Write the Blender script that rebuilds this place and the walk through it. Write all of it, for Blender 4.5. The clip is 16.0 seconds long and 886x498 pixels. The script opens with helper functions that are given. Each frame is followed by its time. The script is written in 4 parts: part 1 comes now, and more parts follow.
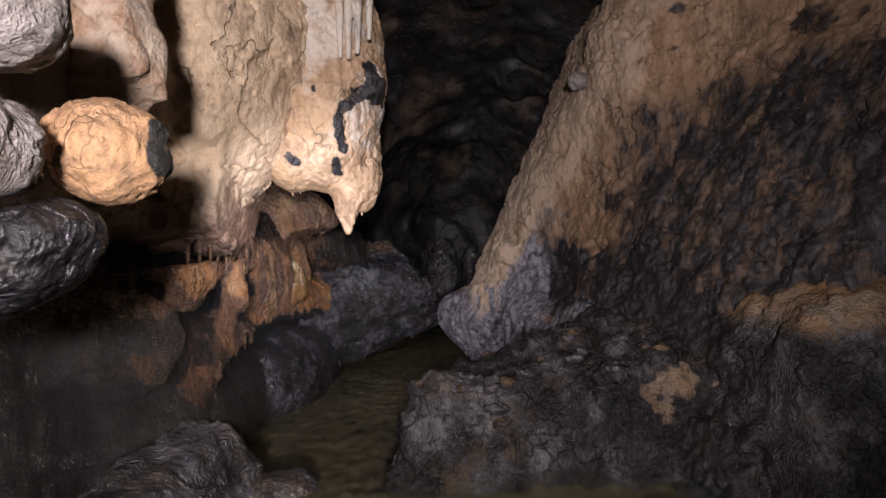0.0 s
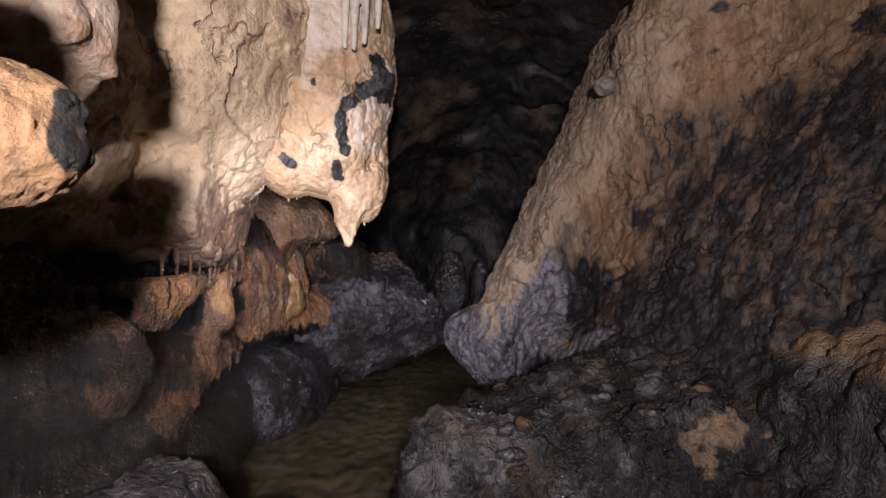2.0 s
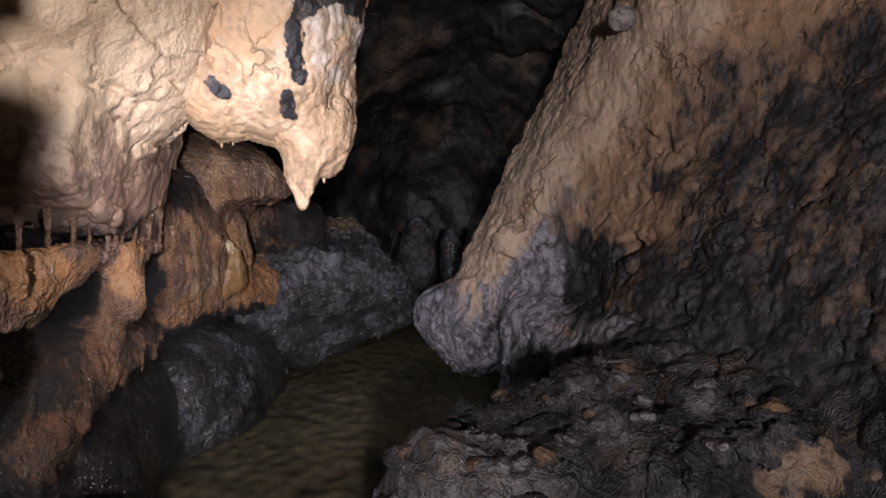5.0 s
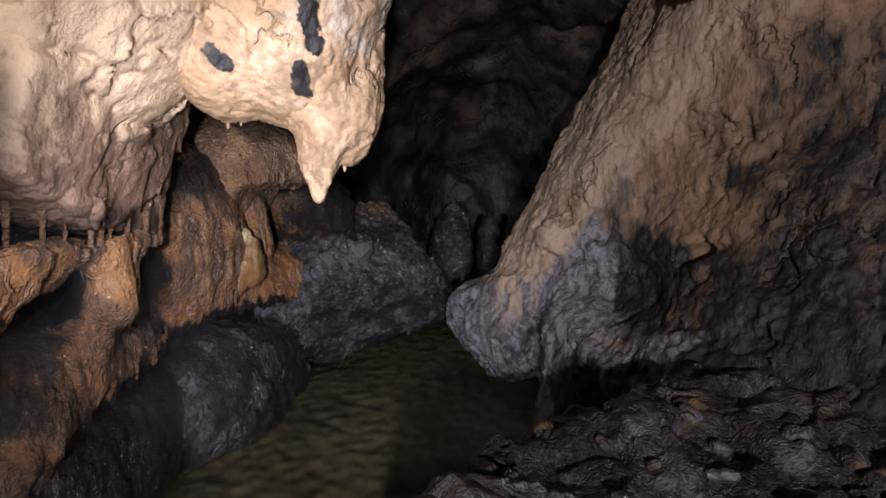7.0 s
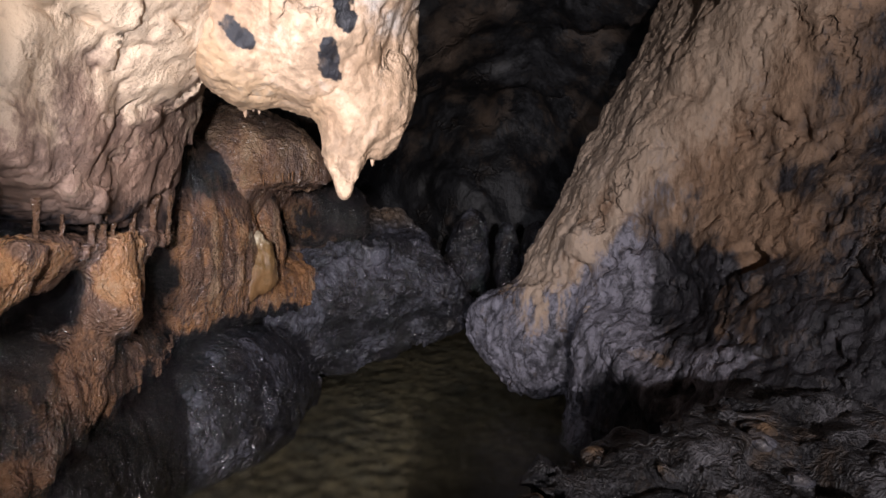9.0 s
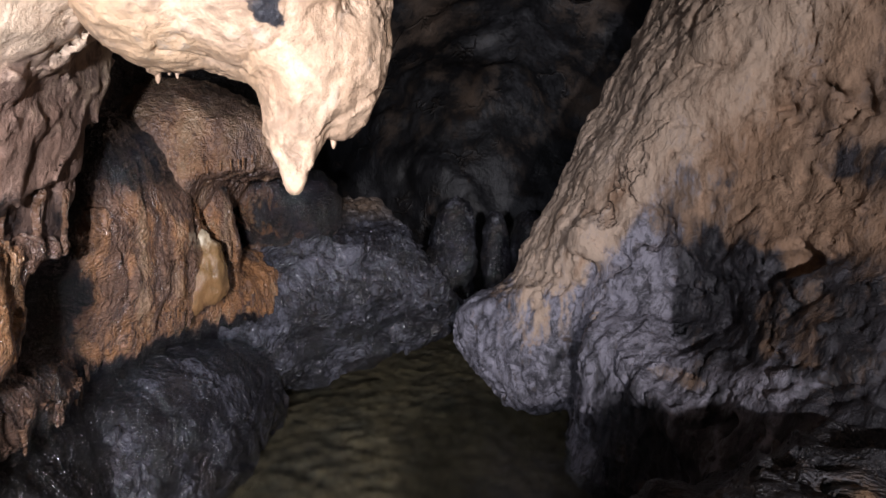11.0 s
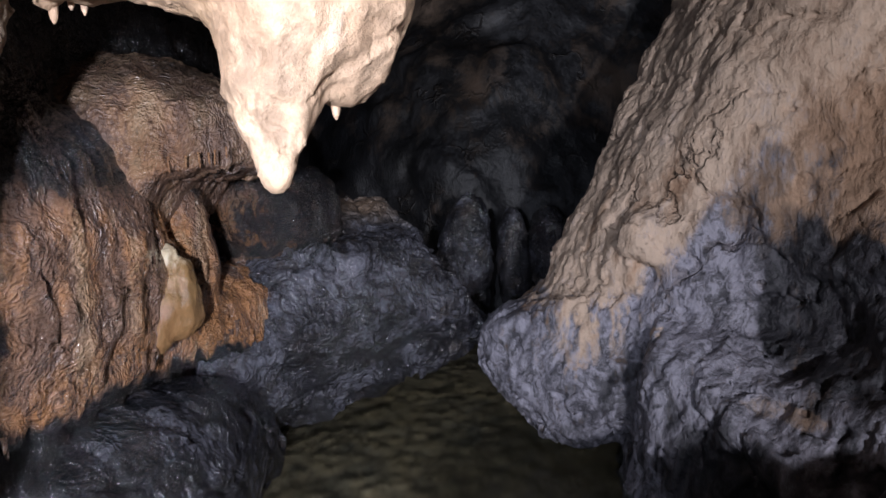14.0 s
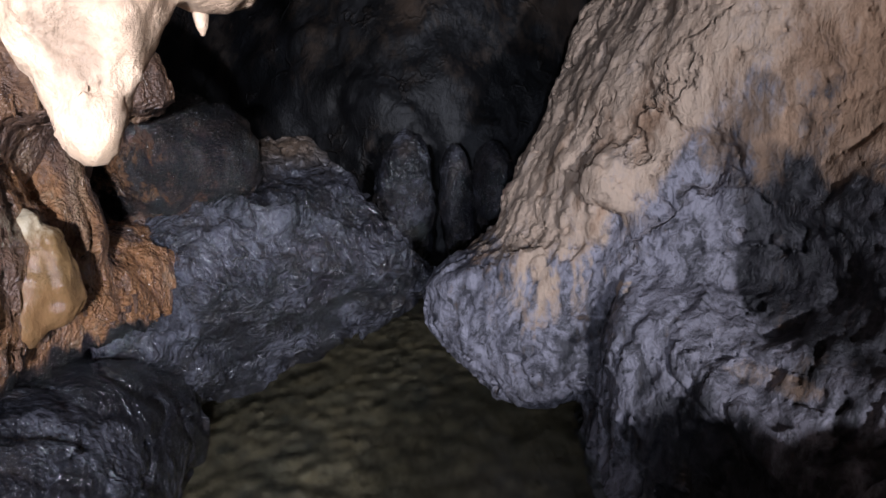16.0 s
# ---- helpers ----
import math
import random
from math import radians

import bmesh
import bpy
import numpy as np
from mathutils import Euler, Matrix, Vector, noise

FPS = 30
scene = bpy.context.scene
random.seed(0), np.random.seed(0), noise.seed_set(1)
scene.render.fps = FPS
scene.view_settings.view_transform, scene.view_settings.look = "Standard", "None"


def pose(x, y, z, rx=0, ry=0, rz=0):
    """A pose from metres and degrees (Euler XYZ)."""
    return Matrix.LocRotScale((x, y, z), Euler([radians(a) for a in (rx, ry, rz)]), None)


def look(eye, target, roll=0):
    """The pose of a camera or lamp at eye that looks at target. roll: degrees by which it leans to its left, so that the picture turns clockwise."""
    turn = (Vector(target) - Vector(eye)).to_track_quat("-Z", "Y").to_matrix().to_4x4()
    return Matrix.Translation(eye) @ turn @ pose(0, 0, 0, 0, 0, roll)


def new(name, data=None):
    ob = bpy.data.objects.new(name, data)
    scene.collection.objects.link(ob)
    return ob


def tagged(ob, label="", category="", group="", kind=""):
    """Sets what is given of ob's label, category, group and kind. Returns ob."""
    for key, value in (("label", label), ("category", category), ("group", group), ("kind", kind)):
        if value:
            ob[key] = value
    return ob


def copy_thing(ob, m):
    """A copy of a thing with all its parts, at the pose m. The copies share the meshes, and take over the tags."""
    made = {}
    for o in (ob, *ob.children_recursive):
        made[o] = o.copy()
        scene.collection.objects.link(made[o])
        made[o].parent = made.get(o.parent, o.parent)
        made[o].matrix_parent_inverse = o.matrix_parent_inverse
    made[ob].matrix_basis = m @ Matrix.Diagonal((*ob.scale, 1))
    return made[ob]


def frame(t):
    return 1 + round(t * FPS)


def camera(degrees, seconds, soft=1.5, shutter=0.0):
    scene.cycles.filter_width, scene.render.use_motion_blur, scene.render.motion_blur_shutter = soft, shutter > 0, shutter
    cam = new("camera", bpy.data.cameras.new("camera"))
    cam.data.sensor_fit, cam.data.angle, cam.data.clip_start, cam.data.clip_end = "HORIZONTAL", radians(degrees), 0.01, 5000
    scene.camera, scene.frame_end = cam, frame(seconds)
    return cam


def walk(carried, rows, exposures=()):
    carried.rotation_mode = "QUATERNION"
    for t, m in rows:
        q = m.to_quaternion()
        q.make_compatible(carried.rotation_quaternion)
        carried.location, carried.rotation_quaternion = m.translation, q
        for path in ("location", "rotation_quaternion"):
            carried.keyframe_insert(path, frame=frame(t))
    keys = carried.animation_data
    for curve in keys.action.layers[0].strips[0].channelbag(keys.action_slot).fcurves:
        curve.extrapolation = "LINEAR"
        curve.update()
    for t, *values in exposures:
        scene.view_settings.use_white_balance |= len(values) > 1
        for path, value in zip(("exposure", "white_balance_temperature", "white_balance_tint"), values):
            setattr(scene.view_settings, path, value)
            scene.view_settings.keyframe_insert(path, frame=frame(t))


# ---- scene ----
cam = camera(71.5, 16.0)
PATH = [
    (0, (0.045, -0.001, 1.465), (0.016, 1.998, 1.452), -4.1),
    (0.5, (0.032, 0.177, 1.525), (-0.026, 2.176, 1.52), -3.3),
    (1, (0.045, 0.279, 1.516), (-0.036, 2.277, 1.527), -3.1),
    (1.5, (0.036, 0.364, 1.516), (-0.028, 2.363, 1.528), -2.7),
    (2, (0.009, 0.503, 1.512), (-0.038, 2.502, 1.532), -2.4),
    (2.5, (-0.024, 0.698, 1.486), (-0.056, 2.698, 1.509), -3.0),
    (3, (-0.052, 0.937, 1.45), (-0.035, 2.937, 1.439), -2.9),
    (3.5, (-0.095, 1.047, 1.486), (-0.028, 3.046, 1.437), -4.3),
    (6, (-0.202, 1.833, 1.6), (-0.113, 3.828, 1.496), 1.1),
    (6.5, (-0.168, 1.938, 1.647), (-0.17, 3.936, 1.549), -0.1),
    (7, (-0.166, 2.017, 1.626), (-0.184, 4.01, 1.459), 0.1),
    (7.5, (-0.178, 2.013, 1.59), (-0.141, 4.005, 1.41), 2.4),
    (8, (-0.23, 2.115, 1.575), (-0.247, 4.112, 1.466), 1.7),
    (10.5, (-0.341, 2.676, 1.556), (-0.346, 4.67, 1.393), -0.3),
    (11, (-0.339, 2.942, 1.599), (-0.305, 4.934, 1.425), 0.2),
    (11.5, (-0.342, 3.078, 1.607), (-0.266, 5.065, 1.396), 0.4),
    (12, (-0.397, 3.11, 1.629), (-0.273, 5.096, 1.423), 1.6),
    (12.5, (-0.42, 3.193, 1.628), (-0.32, 5.181, 1.43), 1.7),
    (13, (-0.448, 3.351, 1.62), (-0.382, 5.345, 1.472), 1.9),
    (13.5, (-0.482, 3.533, 1.617), (-0.441, 5.528, 1.475), -1.6),
    (14, (-0.476, 3.645, 1.589), (-0.427, 5.637, 1.409), -1.7),
    (14.5, (-0.483, 3.762, 1.582), (-0.359, 5.748, 1.377), -1.5),
    (15, (-0.5, 3.941, 1.594), (-0.325, 5.921, 1.373), -1.0),
    (15.5, (-0.496, 4.069, 1.597), (-0.297, 6.028, 1.248), -1.9),
    (16, (-0.471, 4.096, 1.626), (-0.23, 6.04, 1.224), -2.7),
]
walk(cam, [(t, look(eye, target, roll)) for t, eye, target, roll in PATH],
     exposures=[(0.0, 0.33, 6650, 16), (2.5, 0.46, 6650, 16), (3.5, 0.42, 6600, 16), (8.0, 0.42, 6500, 14), (10.5, 0.82, 6200, 13), (13.0, 1.0, 5900, 11), (16.0, 1.12, 5650, 10)])

# ---- light: the lamp that is carried through the cave, as it stands at two places of the way ----
def lamp(name, eye, target, watts, cone, soft, size, colour):
    data = bpy.data.lights.new(name, "SPOT")
    data.energy, data.spot_size, data.spot_blend, data.shadow_soft_size, data.color = watts, radians(cone), soft, size, colour
    ob = new(name, data)
    ob.matrix_world = look(eye, target)
    return ob


lamp("carried_lamp", (0.15, -1.3, 1.78), (-0.42, 4.6, 2.15), 800, 84, 0.95, 0.12, (1.0, 0.935, 0.92))
lamp("carried_lamp", (-0.78, 2.85, 1.62), (-1.02, 7.0, 1.66), 158, 75, 1.0, 0.04, (0.97, 0.97, 1.05))
world = bpy.data.worlds.new("cave_dark")
world.use_nodes = True
world.node_tree.nodes["Background"].inputs[0].default_value = (0.0, 0.0, 0.0, 1)
scene.world = world


# ---- numbers: noise and solids ----
def mixed(h):
    h = (h ^ (h >> np.uint32(13))) * np.uint32(1274126177)
    h = (h ^ (h >> np.uint32(15))) * np.uint32(2246822519)
    return h ^ (h >> np.uint32(16))


def corners(base, seed, steps):
    """For each axis and step, the lattice number's own share of the hash."""
    whole = base.astype(np.int32).astype(np.uint32)
    primes = (np.uint32(374761393), np.uint32(668265263), np.uint32(2147483590))
    return [[(whole[:, n] + np.uint32(d % 2 ** 32)) * primes[n] ^ np.uint32(seed * 7919 + 13 if n == 0 else 0) for d in steps] for n in range(3)]


def perlin(p, seed=0):
    """Gradient noise in about -1 to 1 at the rows of p."""
    p = p.astype(np.float32)
    base = np.floor(p)
    f = p - base
    w = f * f * f * (f * (f * 6 - 15) + 10)
    hx, hy, hz = corners(base, seed, (0, 1))
    out = np.zeros(len(p), np.float32)
    unit = np.float32(1 / 511.5)
    for a in (0, 1):
        wa = w[:, 0] if a else 1 - w[:, 0]
        for b in (0, 1):
            wb_ = wa * (w[:, 1] if b else 1 - w[:, 1])
            for c in (0, 1):
                h = mixed(hx[a] ^ hy[b] ^ hz[c])
                dot = ((h & np.uint32(1023)).astype(np.float32) * unit - 1) * (f[:, 0] - a)
                dot += ((h >> np.uint32(10) & np.uint32(1023)).astype(np.float32) * unit - 1) * (f[:, 1] - b)
                dot += ((h >> np.uint32(20) & np.uint32(1023)).astype(np.float32) * unit - 1) * (f[:, 2] - c)
                out += dot * wb_ * (w[:, 2] if c else 1 - w[:, 2])
    return out * 1.5


def fbm(p, freq, octaves=4, seed=0, gain=0.5):
    out, amp, total = np.zeros(len(p)), 1.0, 0.0
    q = p * np.asarray(freq, float)
    for n in range(octaves):
        out += amp * perlin(q + n * 17.3, seed + n)
        total += amp
        q, amp = q * 2.07, amp * gain
    return out / total


def ridged(p, freq, octaves=3, seed=0):
    out, amp, total = np.zeros(len(p)), 1.0, 0.0
    q = p * np.asarray(freq, float)
    for n in range(octaves):
        out += amp * (1 - 2 * np.abs(perlin(q + n * 11.7, seed + n)))
        total += amp
        q, amp = q * 2.1, amp * 0.5
    return out / total


def cells(p, freq, seed=0):
    """Distances to the nearest and second nearest scattered points, and a number of the nearest one's own."""
    q = (p * np.asarray(freq, float)).astype(np.float32)
    base = np.floor(q)
    f = q - base
    hx, hy, hz = corners(base, seed, (-1, 0, 1))
    one, two, ident = np.full(len(p), 9.0, np.float32), np.full(len(p), 9.0, np.float32), np.zeros(len(p), np.float32)
    unit = np.float32(1 / 1024)
    for a in (-1, 0, 1):
        for b in (-1, 0, 1):
            for c in (-1, 0, 1):
                h = mixed(hx[a + 1] ^ hy[b + 1] ^ hz[c + 1])
                d = (a + (h & np.uint32(1023)) * unit - f[:, 0]) ** 2 + (b + (h >> np.uint32(10) & np.uint32(1023)) * unit - f[:, 1]) ** 2
                d += (c + (h >> np.uint32(20) & np.uint32(1023)) * unit - f[:, 2]) ** 2
                two = np.minimum(two, np.maximum(one, d))
                ident = np.where(d < one, (h >> np.uint32(7) & np.uint32(255)) / np.float32(255), ident)
                one = np.minimum(one, d)
    return np.sqrt(one), np.sqrt(two), ident


def ramp(v, a, b):
    t = np.clip((v - a) / (b - a), 0, 1)
    return t * t * (3 - 2 * t)


def ell(p, centre, radii, turn=(0, 0, 0)):
    """Distance, about, from an ellipsoid."""
    q = p - np.array(centre, float)
    if any(turn):
        q = q @ np.array(Euler([radians(a) for a in turn]).to_matrix())
    r = np.array(radii, float)
    one = np.sqrt(((q / r) ** 2).sum(1))
    two = np.sqrt(((q / (r * r)) ** 2).sum(1)) + 1e-9
    return one * (one - 1) / two


def spine(p, a, b, ra, rb):
    """Distance from a rod from a to b, ra thick at a and rb at b."""
    a, b = np.array(a, float), np.array(b, float)
    t = np.clip(((p - a) @ (b - a)) / ((b - a) @ (b - a)), 0, 1)
    return np.sqrt(((p - a - t[:, None] * (b - a)) ** 2).sum(1)) - (ra + (rb - ra) * t)


def plane(p, point, normal):
    n = np.array(normal, float)
    return (p - np.array(point, float)) @ (n / np.linalg.norm(n))


def join(k, *ds):
    out = ds[0]
    for d in ds[1:]:
        h = np.clip(0.5 + 0.5 * (d - out) / k, 0, 1)
        out = d + (out - d) * h - k * h * (1 - h)
    return out


def meet(k, *ds):
    return -join(k, *[-d for d in ds])


def skin(value, low, step):
    """The surface where the values on a grid change sign: points and four-cornered faces."""
    inside = value < 0
    nx, ny, nz = value.shape
    corner = [(a, b, c) for a in (0, 1) for b in (0, 1) for c in (0, 1)]
    count = np.zeros((nx - 1, ny - 1, nz - 1), np.int8)
    for a, b, c in corner:
        count += inside[a:nx - 1 + a, b:ny - 1 + b, c:nz - 1 + c]
    active = np.argwhere((count > 0) & (count < 8))
    total, hits = np.zeros((len(active), 3)), np.zeros(len(active))
    for u in corner:
        for n in range(3):
            if u[n]:
                continue
            v = list(u)
            v[n] = 1
            pa, pb = active + u, active + v
            va, vb = value[tuple(pa.T)], value[tuple(pb.T)]
            cross = (va < 0) != (vb < 0)
            t = np.where(cross, va / np.where(cross, va - vb, 1), 0)
            place = active + np.array(u, float)
            place[:, n] += t
            total += place * cross[:, None]
            hits += cross
    points = low + step * total / hits[:, None]
    index = np.full(count.shape, -1, np.int64)
    index[tuple(active.T)] = np.arange(len(active))
    faces = []
    for n in range(3):
        here = [slice(None)] * 3
        there = [slice(None)] * 3
        here[n], there[n] = slice(0, -1), slice(1, None)
        change = np.argwhere(inside[tuple(here)] != inside[tuple(there)])
        m, o = (n + 1) % 3, (n + 2) % 3
        ok = (change[:, m] > 0) & (change[:, o] > 0) & (change[:, m] < value.shape[m] - 1) & (change[:, o] < value.shape[o] - 1)
        change = change[ok]
        em, eo = np.eye(3, dtype=int)[m], np.eye(3, dtype=int)[o]
        quad = np.stack([index[tuple(q.T)] for q in (change - em - eo, change - eo, change, change - em)], 1)
        flip = ~inside[tuple(change.T)]
        quad[flip] = quad[flip][:, ::-1]
        faces.append(quad)
    return points, np.concatenate(faces)


def largest(points, faces):
    """The largest connected piece of a mesh."""
    mark = np.arange(len(points))
    while True:
        least = mark[faces].min(1)
        fresh = mark.copy()
        np.minimum.at(fresh, faces.ravel(), np.repeat(least, faces.shape[1]))
        fresh = fresh[fresh]
        if (fresh == mark).all():
            break
        mark = fresh
    names, counts = np.unique(mark, return_counts=True)
    keep = mark == names[counts.argmax()]
    place = np.cumsum(keep) - 1
    return points[keep], place[faces[keep[faces[:, 0]]]]


def solid(low, high, step, shape, rough, reach):
    """Points and faces of the solid shape(p) < 0 in a box; rough(p) is added close to its skin. Only blocks near the skin are worked out in full."""
    low, high = np.array(low, float), np.array(high, float)
    size = np.ceil((high - low) / step / 8).astype(int)
    index = np.indices(size).reshape(3, -1).T
    centre = shape(low + (8 * index + 3.5) * step)
    value = np.empty(8 * size)
    tall = value.reshape(size[0], 8, size[1], 8, size[2], 8)
    tall[:] = centre.reshape(size)[:, None, :, None, :, None]
    inner = np.indices((8, 8, 8)).reshape(3, -1).T
    live = index[np.abs(centre) < 11 * step + reach]
    for n in range(0, len(live), 500):
        some = live[n:n + 500]
        p = (low + (8 * some[:, None, :] + inner) * step).reshape(-1, 3)
        d = shape(p)
        near = np.abs(d) < reach
        if near.any():
            d[near] += rough(p[near])
        d = d.reshape(-1, 8, 8, 8)
        for (i, j, k), block in zip(some, d):
            tall[i, :, j, :, k, :] = block
    for n in range(3):
        for end in (0, -1):
            where = [slice(None)] * 3
            where[n] = end
            value[tuple(where)] = np.maximum(value[tuple(where)], step * 0.5)
    return largest(*skin(value, low, step))


def mesh_object(name, points, faces, material, masks=None, parent=None, origin=None):
    centre = np.array(origin if origin is not None else (points[:, 0].mean(), points[:, 1].mean(), points[:, 2].min()), float)
    mesh = bpy.data.meshes.new(name)
    mesh.vertices.add(len(points))
    mesh.vertices.foreach_set("co", (points - centre).astype(np.float32).ravel())
    mesh.loops.add(faces.size)
    mesh.loops.foreach_set("vertex_index", faces.astype(np.int32).ravel())
    mesh.polygons.add(len(faces))
    mesh.polygons.foreach_set("loop_start", np.arange(0, faces.size, faces.shape[1], dtype=np.int32))
    mesh.polygons.foreach_set("use_smooth", np.ones(len(faces), bool))
    mesh.update(calc_edges=True)
    if masks is not None:
        layer = mesh.attributes.new("deposit", "FLOAT_COLOR", "POINT")
        layer.data.foreach_set("color", np.clip(masks, 0, 1).astype(np.float32).ravel())
    mesh.materials.append(material)
    ob = new(name, mesh)
    ob.location = centre
    if parent is not None:
        ob.parent = parent
        ob.location = Vector(centre) - parent.location
    return ob


def blot(p, centre, radius, amount=0.35, freq=8.0, seed=5):
    """A stain round a place, 1 inside, with an uneven edge."""
    r = np.asarray(radius, float) * np.ones(3)
    d = np.sqrt((((p - np.array(centre, float)) / r) ** 2).sum(1)) + amount * fbm(p, freq, 3, seed)
    return 1 - ramp(d, 0.8, 1.1)


def stroke(p, line, seed=5):
    """A stain along a line of (x, z, half width) on a face seen along y, with a torn edge."""
    q = p * (1, 0, 1)
    out = np.full(len(p), 9.0)
    for (x, z, r), (x2, z2, r2) in zip(line, line[1:]):
        a, b = np.array((x, 0, z)), np.array((x2, 0, z2))
        t = np.clip(((q - a) @ (b - a)) / ((b - a) @ (b - a)), 0, 1)
        out = np.minimum(out, np.sqrt(((q - a - t[:, None] * (b - a)) ** 2).sum(1)) / (r + (r2 - r) * t))
    return 1 - ramp(out + 0.9 * fbm(p, 11, 3, seed), 0.75, 1.05)


# ---- materials ----
def rock(name, base, ochre, pale, dark, scuff, grain=18.0, streak=1.0, relief=0.5, wet_rough=0.25, dry_rough=0.85, soot_rough=0.5, crack=1.6, chips=0.35, gloss=0.5):
    """Cave rock. The deposit's red is a dark coat: soot, in places painted shade; green ochre, blue pale calcite, alpha
    wetness.
    """
    m = bpy.data.materials.new(name)
    m.use_nodes = True
    t = m.node_tree
    n, link = t.nodes, t.links.new
    out = n["Principled BSDF"]
    out.inputs["Specular IOR Level"].default_value = gloss
    geo = n.new("ShaderNodeNewGeometry")
    att = n.new("ShaderNodeAttribute")
    att.attribute_name = "deposit"
    part_ = n.new("ShaderNodeSeparateColor")
    link(att.outputs["Color"], part_.inputs[0])
    stretch = n.new("ShaderNodeMapping")
    stretch.inputs["Scale"].default_value = (1, 1, streak)
    link(geo.outputs["Position"], stretch.inputs[0])

    def cloud(scale, detail=6.0, rough=0.6, source=None):
        c = n.new("ShaderNodeTexNoise")
        c.inputs["Scale"].default_value, c.inputs["Detail"].default_value, c.inputs["Roughness"].default_value = scale, detail, rough
        link((source or stretch).outputs[0], c.inputs["Vector"])
        return c.outputs["Fac"]

    def sums(a, b, op, c=None):
        q = n.new("ShaderNodeMath")
        q.operation = op
        for slot, v in zip(q.inputs, (a, b, c)):
            if v is None:
                continue
            if isinstance(v, (int, float)):
                slot.default_value = v
            else:
                link(v, slot)
        return q.outputs[0]

    def edge(v, a, b):
        q = n.new("ShaderNodeMapRange")
        q.interpolation_type = "SMOOTHSTEP"
        link(v, q.inputs[0])
        q.inputs[1].default_value, q.inputs[2].default_value = a, b
        return q.outputs[0]

    def blend(fac, a, b):
        q = n.new("ShaderNodeMix")
        q.data_type = "RGBA"
        link(fac, q.inputs[0])
        for slot, v in ((q.inputs[6], a), (q.inputs[7], b)):
            if isinstance(v, tuple):
                slot.default_value = (*v, 1)
            else:
                link(v, slot)
        return q.outputs[2]

    bend = n.new("ShaderNodeVectorMath")
    bend.operation = "MULTIPLY_ADD"
    curl = n.new("ShaderNodeTexNoise")
    curl.inputs["Scale"].default_value, curl.inputs["Detail"].default_value = 3.0, 5.0
    link(geo.outputs["Position"], curl.inputs["Vector"])
    link(curl.outputs["Color"], bend.inputs[0])
    bend.inputs[1].default_value = (0.9, 0.9, 0.9)
    link(geo.outputs["Position"], bend.inputs[2])
    large, mid, fine = cloud(2.3), cloud(grain * 0.45, 8), cloud(grain * 2.2, 8, 0.7)
    tone = blend(edge(sums(mid, sums(fine, 0.5, "SUBTRACT"), "ADD"), 0.25, 0.75), tuple(c * 0.55 for c in base), tuple(min(1, c * 1.35) for c in base))
    tone = blend(sums(edge(large, 0.35, 0.7), 0.45, "MULTIPLY"), tone, tuple(c * w for c, w in zip(base, (0.78, 0.66, 0.55))))
    wobble = sums(sums(mid, 0.5, "SUBTRACT"), 1.5, "MULTIPLY")
    wobble2 = sums(sums(fine, 0.5, "SUBTRACT"), 1.3, "MULTIPLY")
    shift = sums(wobble, wobble2, "ADD")
    tone = blend(edge(sums(part_.outputs[1], shift, "ADD"), 0.15, 0.95), tone, ochre)
    tone = blend(edge(sums(part_.outputs[2], shift, "ADD"), 0.2, 1.0), tone, pale)
    soot_shade = edge(sums(part_.outputs[0], shift, "ADD"), 0.12, 0.88)
    worn = sums(sums(fine, mid, "ADD"), sums(sums(large, 0.5, "SUBTRACT"), sums(sums(part_.outputs[2], 0.4, "SUBTRACT"), 0.9, "MULTIPLY"), "ADD"), "ADD")
    worn = blend(edge(worn, 0.8, 1.45), dark, scuff)
    drawn = n.new("ShaderNodeMapping")
    drawn.inputs["Scale"].default_value = (1, 1, 0.5 * streak)
    link(bend.outputs[0], drawn.inputs[0])
    patch = cloud(grain * 0.8, 6, 0.7, drawn)
    worn = blend(edge(patch, 0.43, 0.64), worn, tuple(c * 0.2 for c in scuff))
    tone = blend(soot_shade, tone, worn)
    web = n.new("ShaderNodeTexVoronoi")
    web.feature = "DISTANCE_TO_EDGE"
    web.inputs["Scale"].default_value = crack
    link(bend.outputs[0], web.inputs["Vector"])
    cleft = sums(sums(1.0, edge(web.outputs["Distance"], 0.0, 0.035), "SUBTRACT"), edge(cloud(1.9, 3, 0.5), 0.5, 0.66), "MULTIPLY")
    tone = blend(sums(cleft, 0.45, "MULTIPLY"), tone, tuple(c * 0.25 for c in base))
    chip = n.new("ShaderNodeTexVoronoi")
    chip.inputs["Scale"].default_value = grain * 1.6
    link(bend.outputs[0], chip.inputs["Vector"])
    speck = edge(fine, 0.62, 0.8)
    tone = blend(sums(speck, 0.35, "MULTIPLY"), tone, tuple(c * 0.4 for c in base))
    link(tone, out.inputs["Base Color"])
    dry = sums(sums(soot_shade, soot_rough - dry_rough, "MULTIPLY"), dry_rough, "ADD")
    wet = edge(sums(att.outputs["Alpha"], wobble, "ADD"), 0.35, 0.8)
    rough = sums(dry, sums(wet, sums(dry, wet_rough, "SUBTRACT"), "MULTIPLY"), "SUBTRACT")
    rough = sums(rough, sums(sums(fine, 0.5, "SUBTRACT"), 0.3, "MULTIPLY"), "ADD")
    link(rough, out.inputs["Roughness"])
    high = n.new("ShaderNodeBump")
    high.inputs["Strength"].default_value, high.inputs["Distance"].default_value = relief, 0.034
    micro = cloud(grain * 9, 4, 0.6, bend)
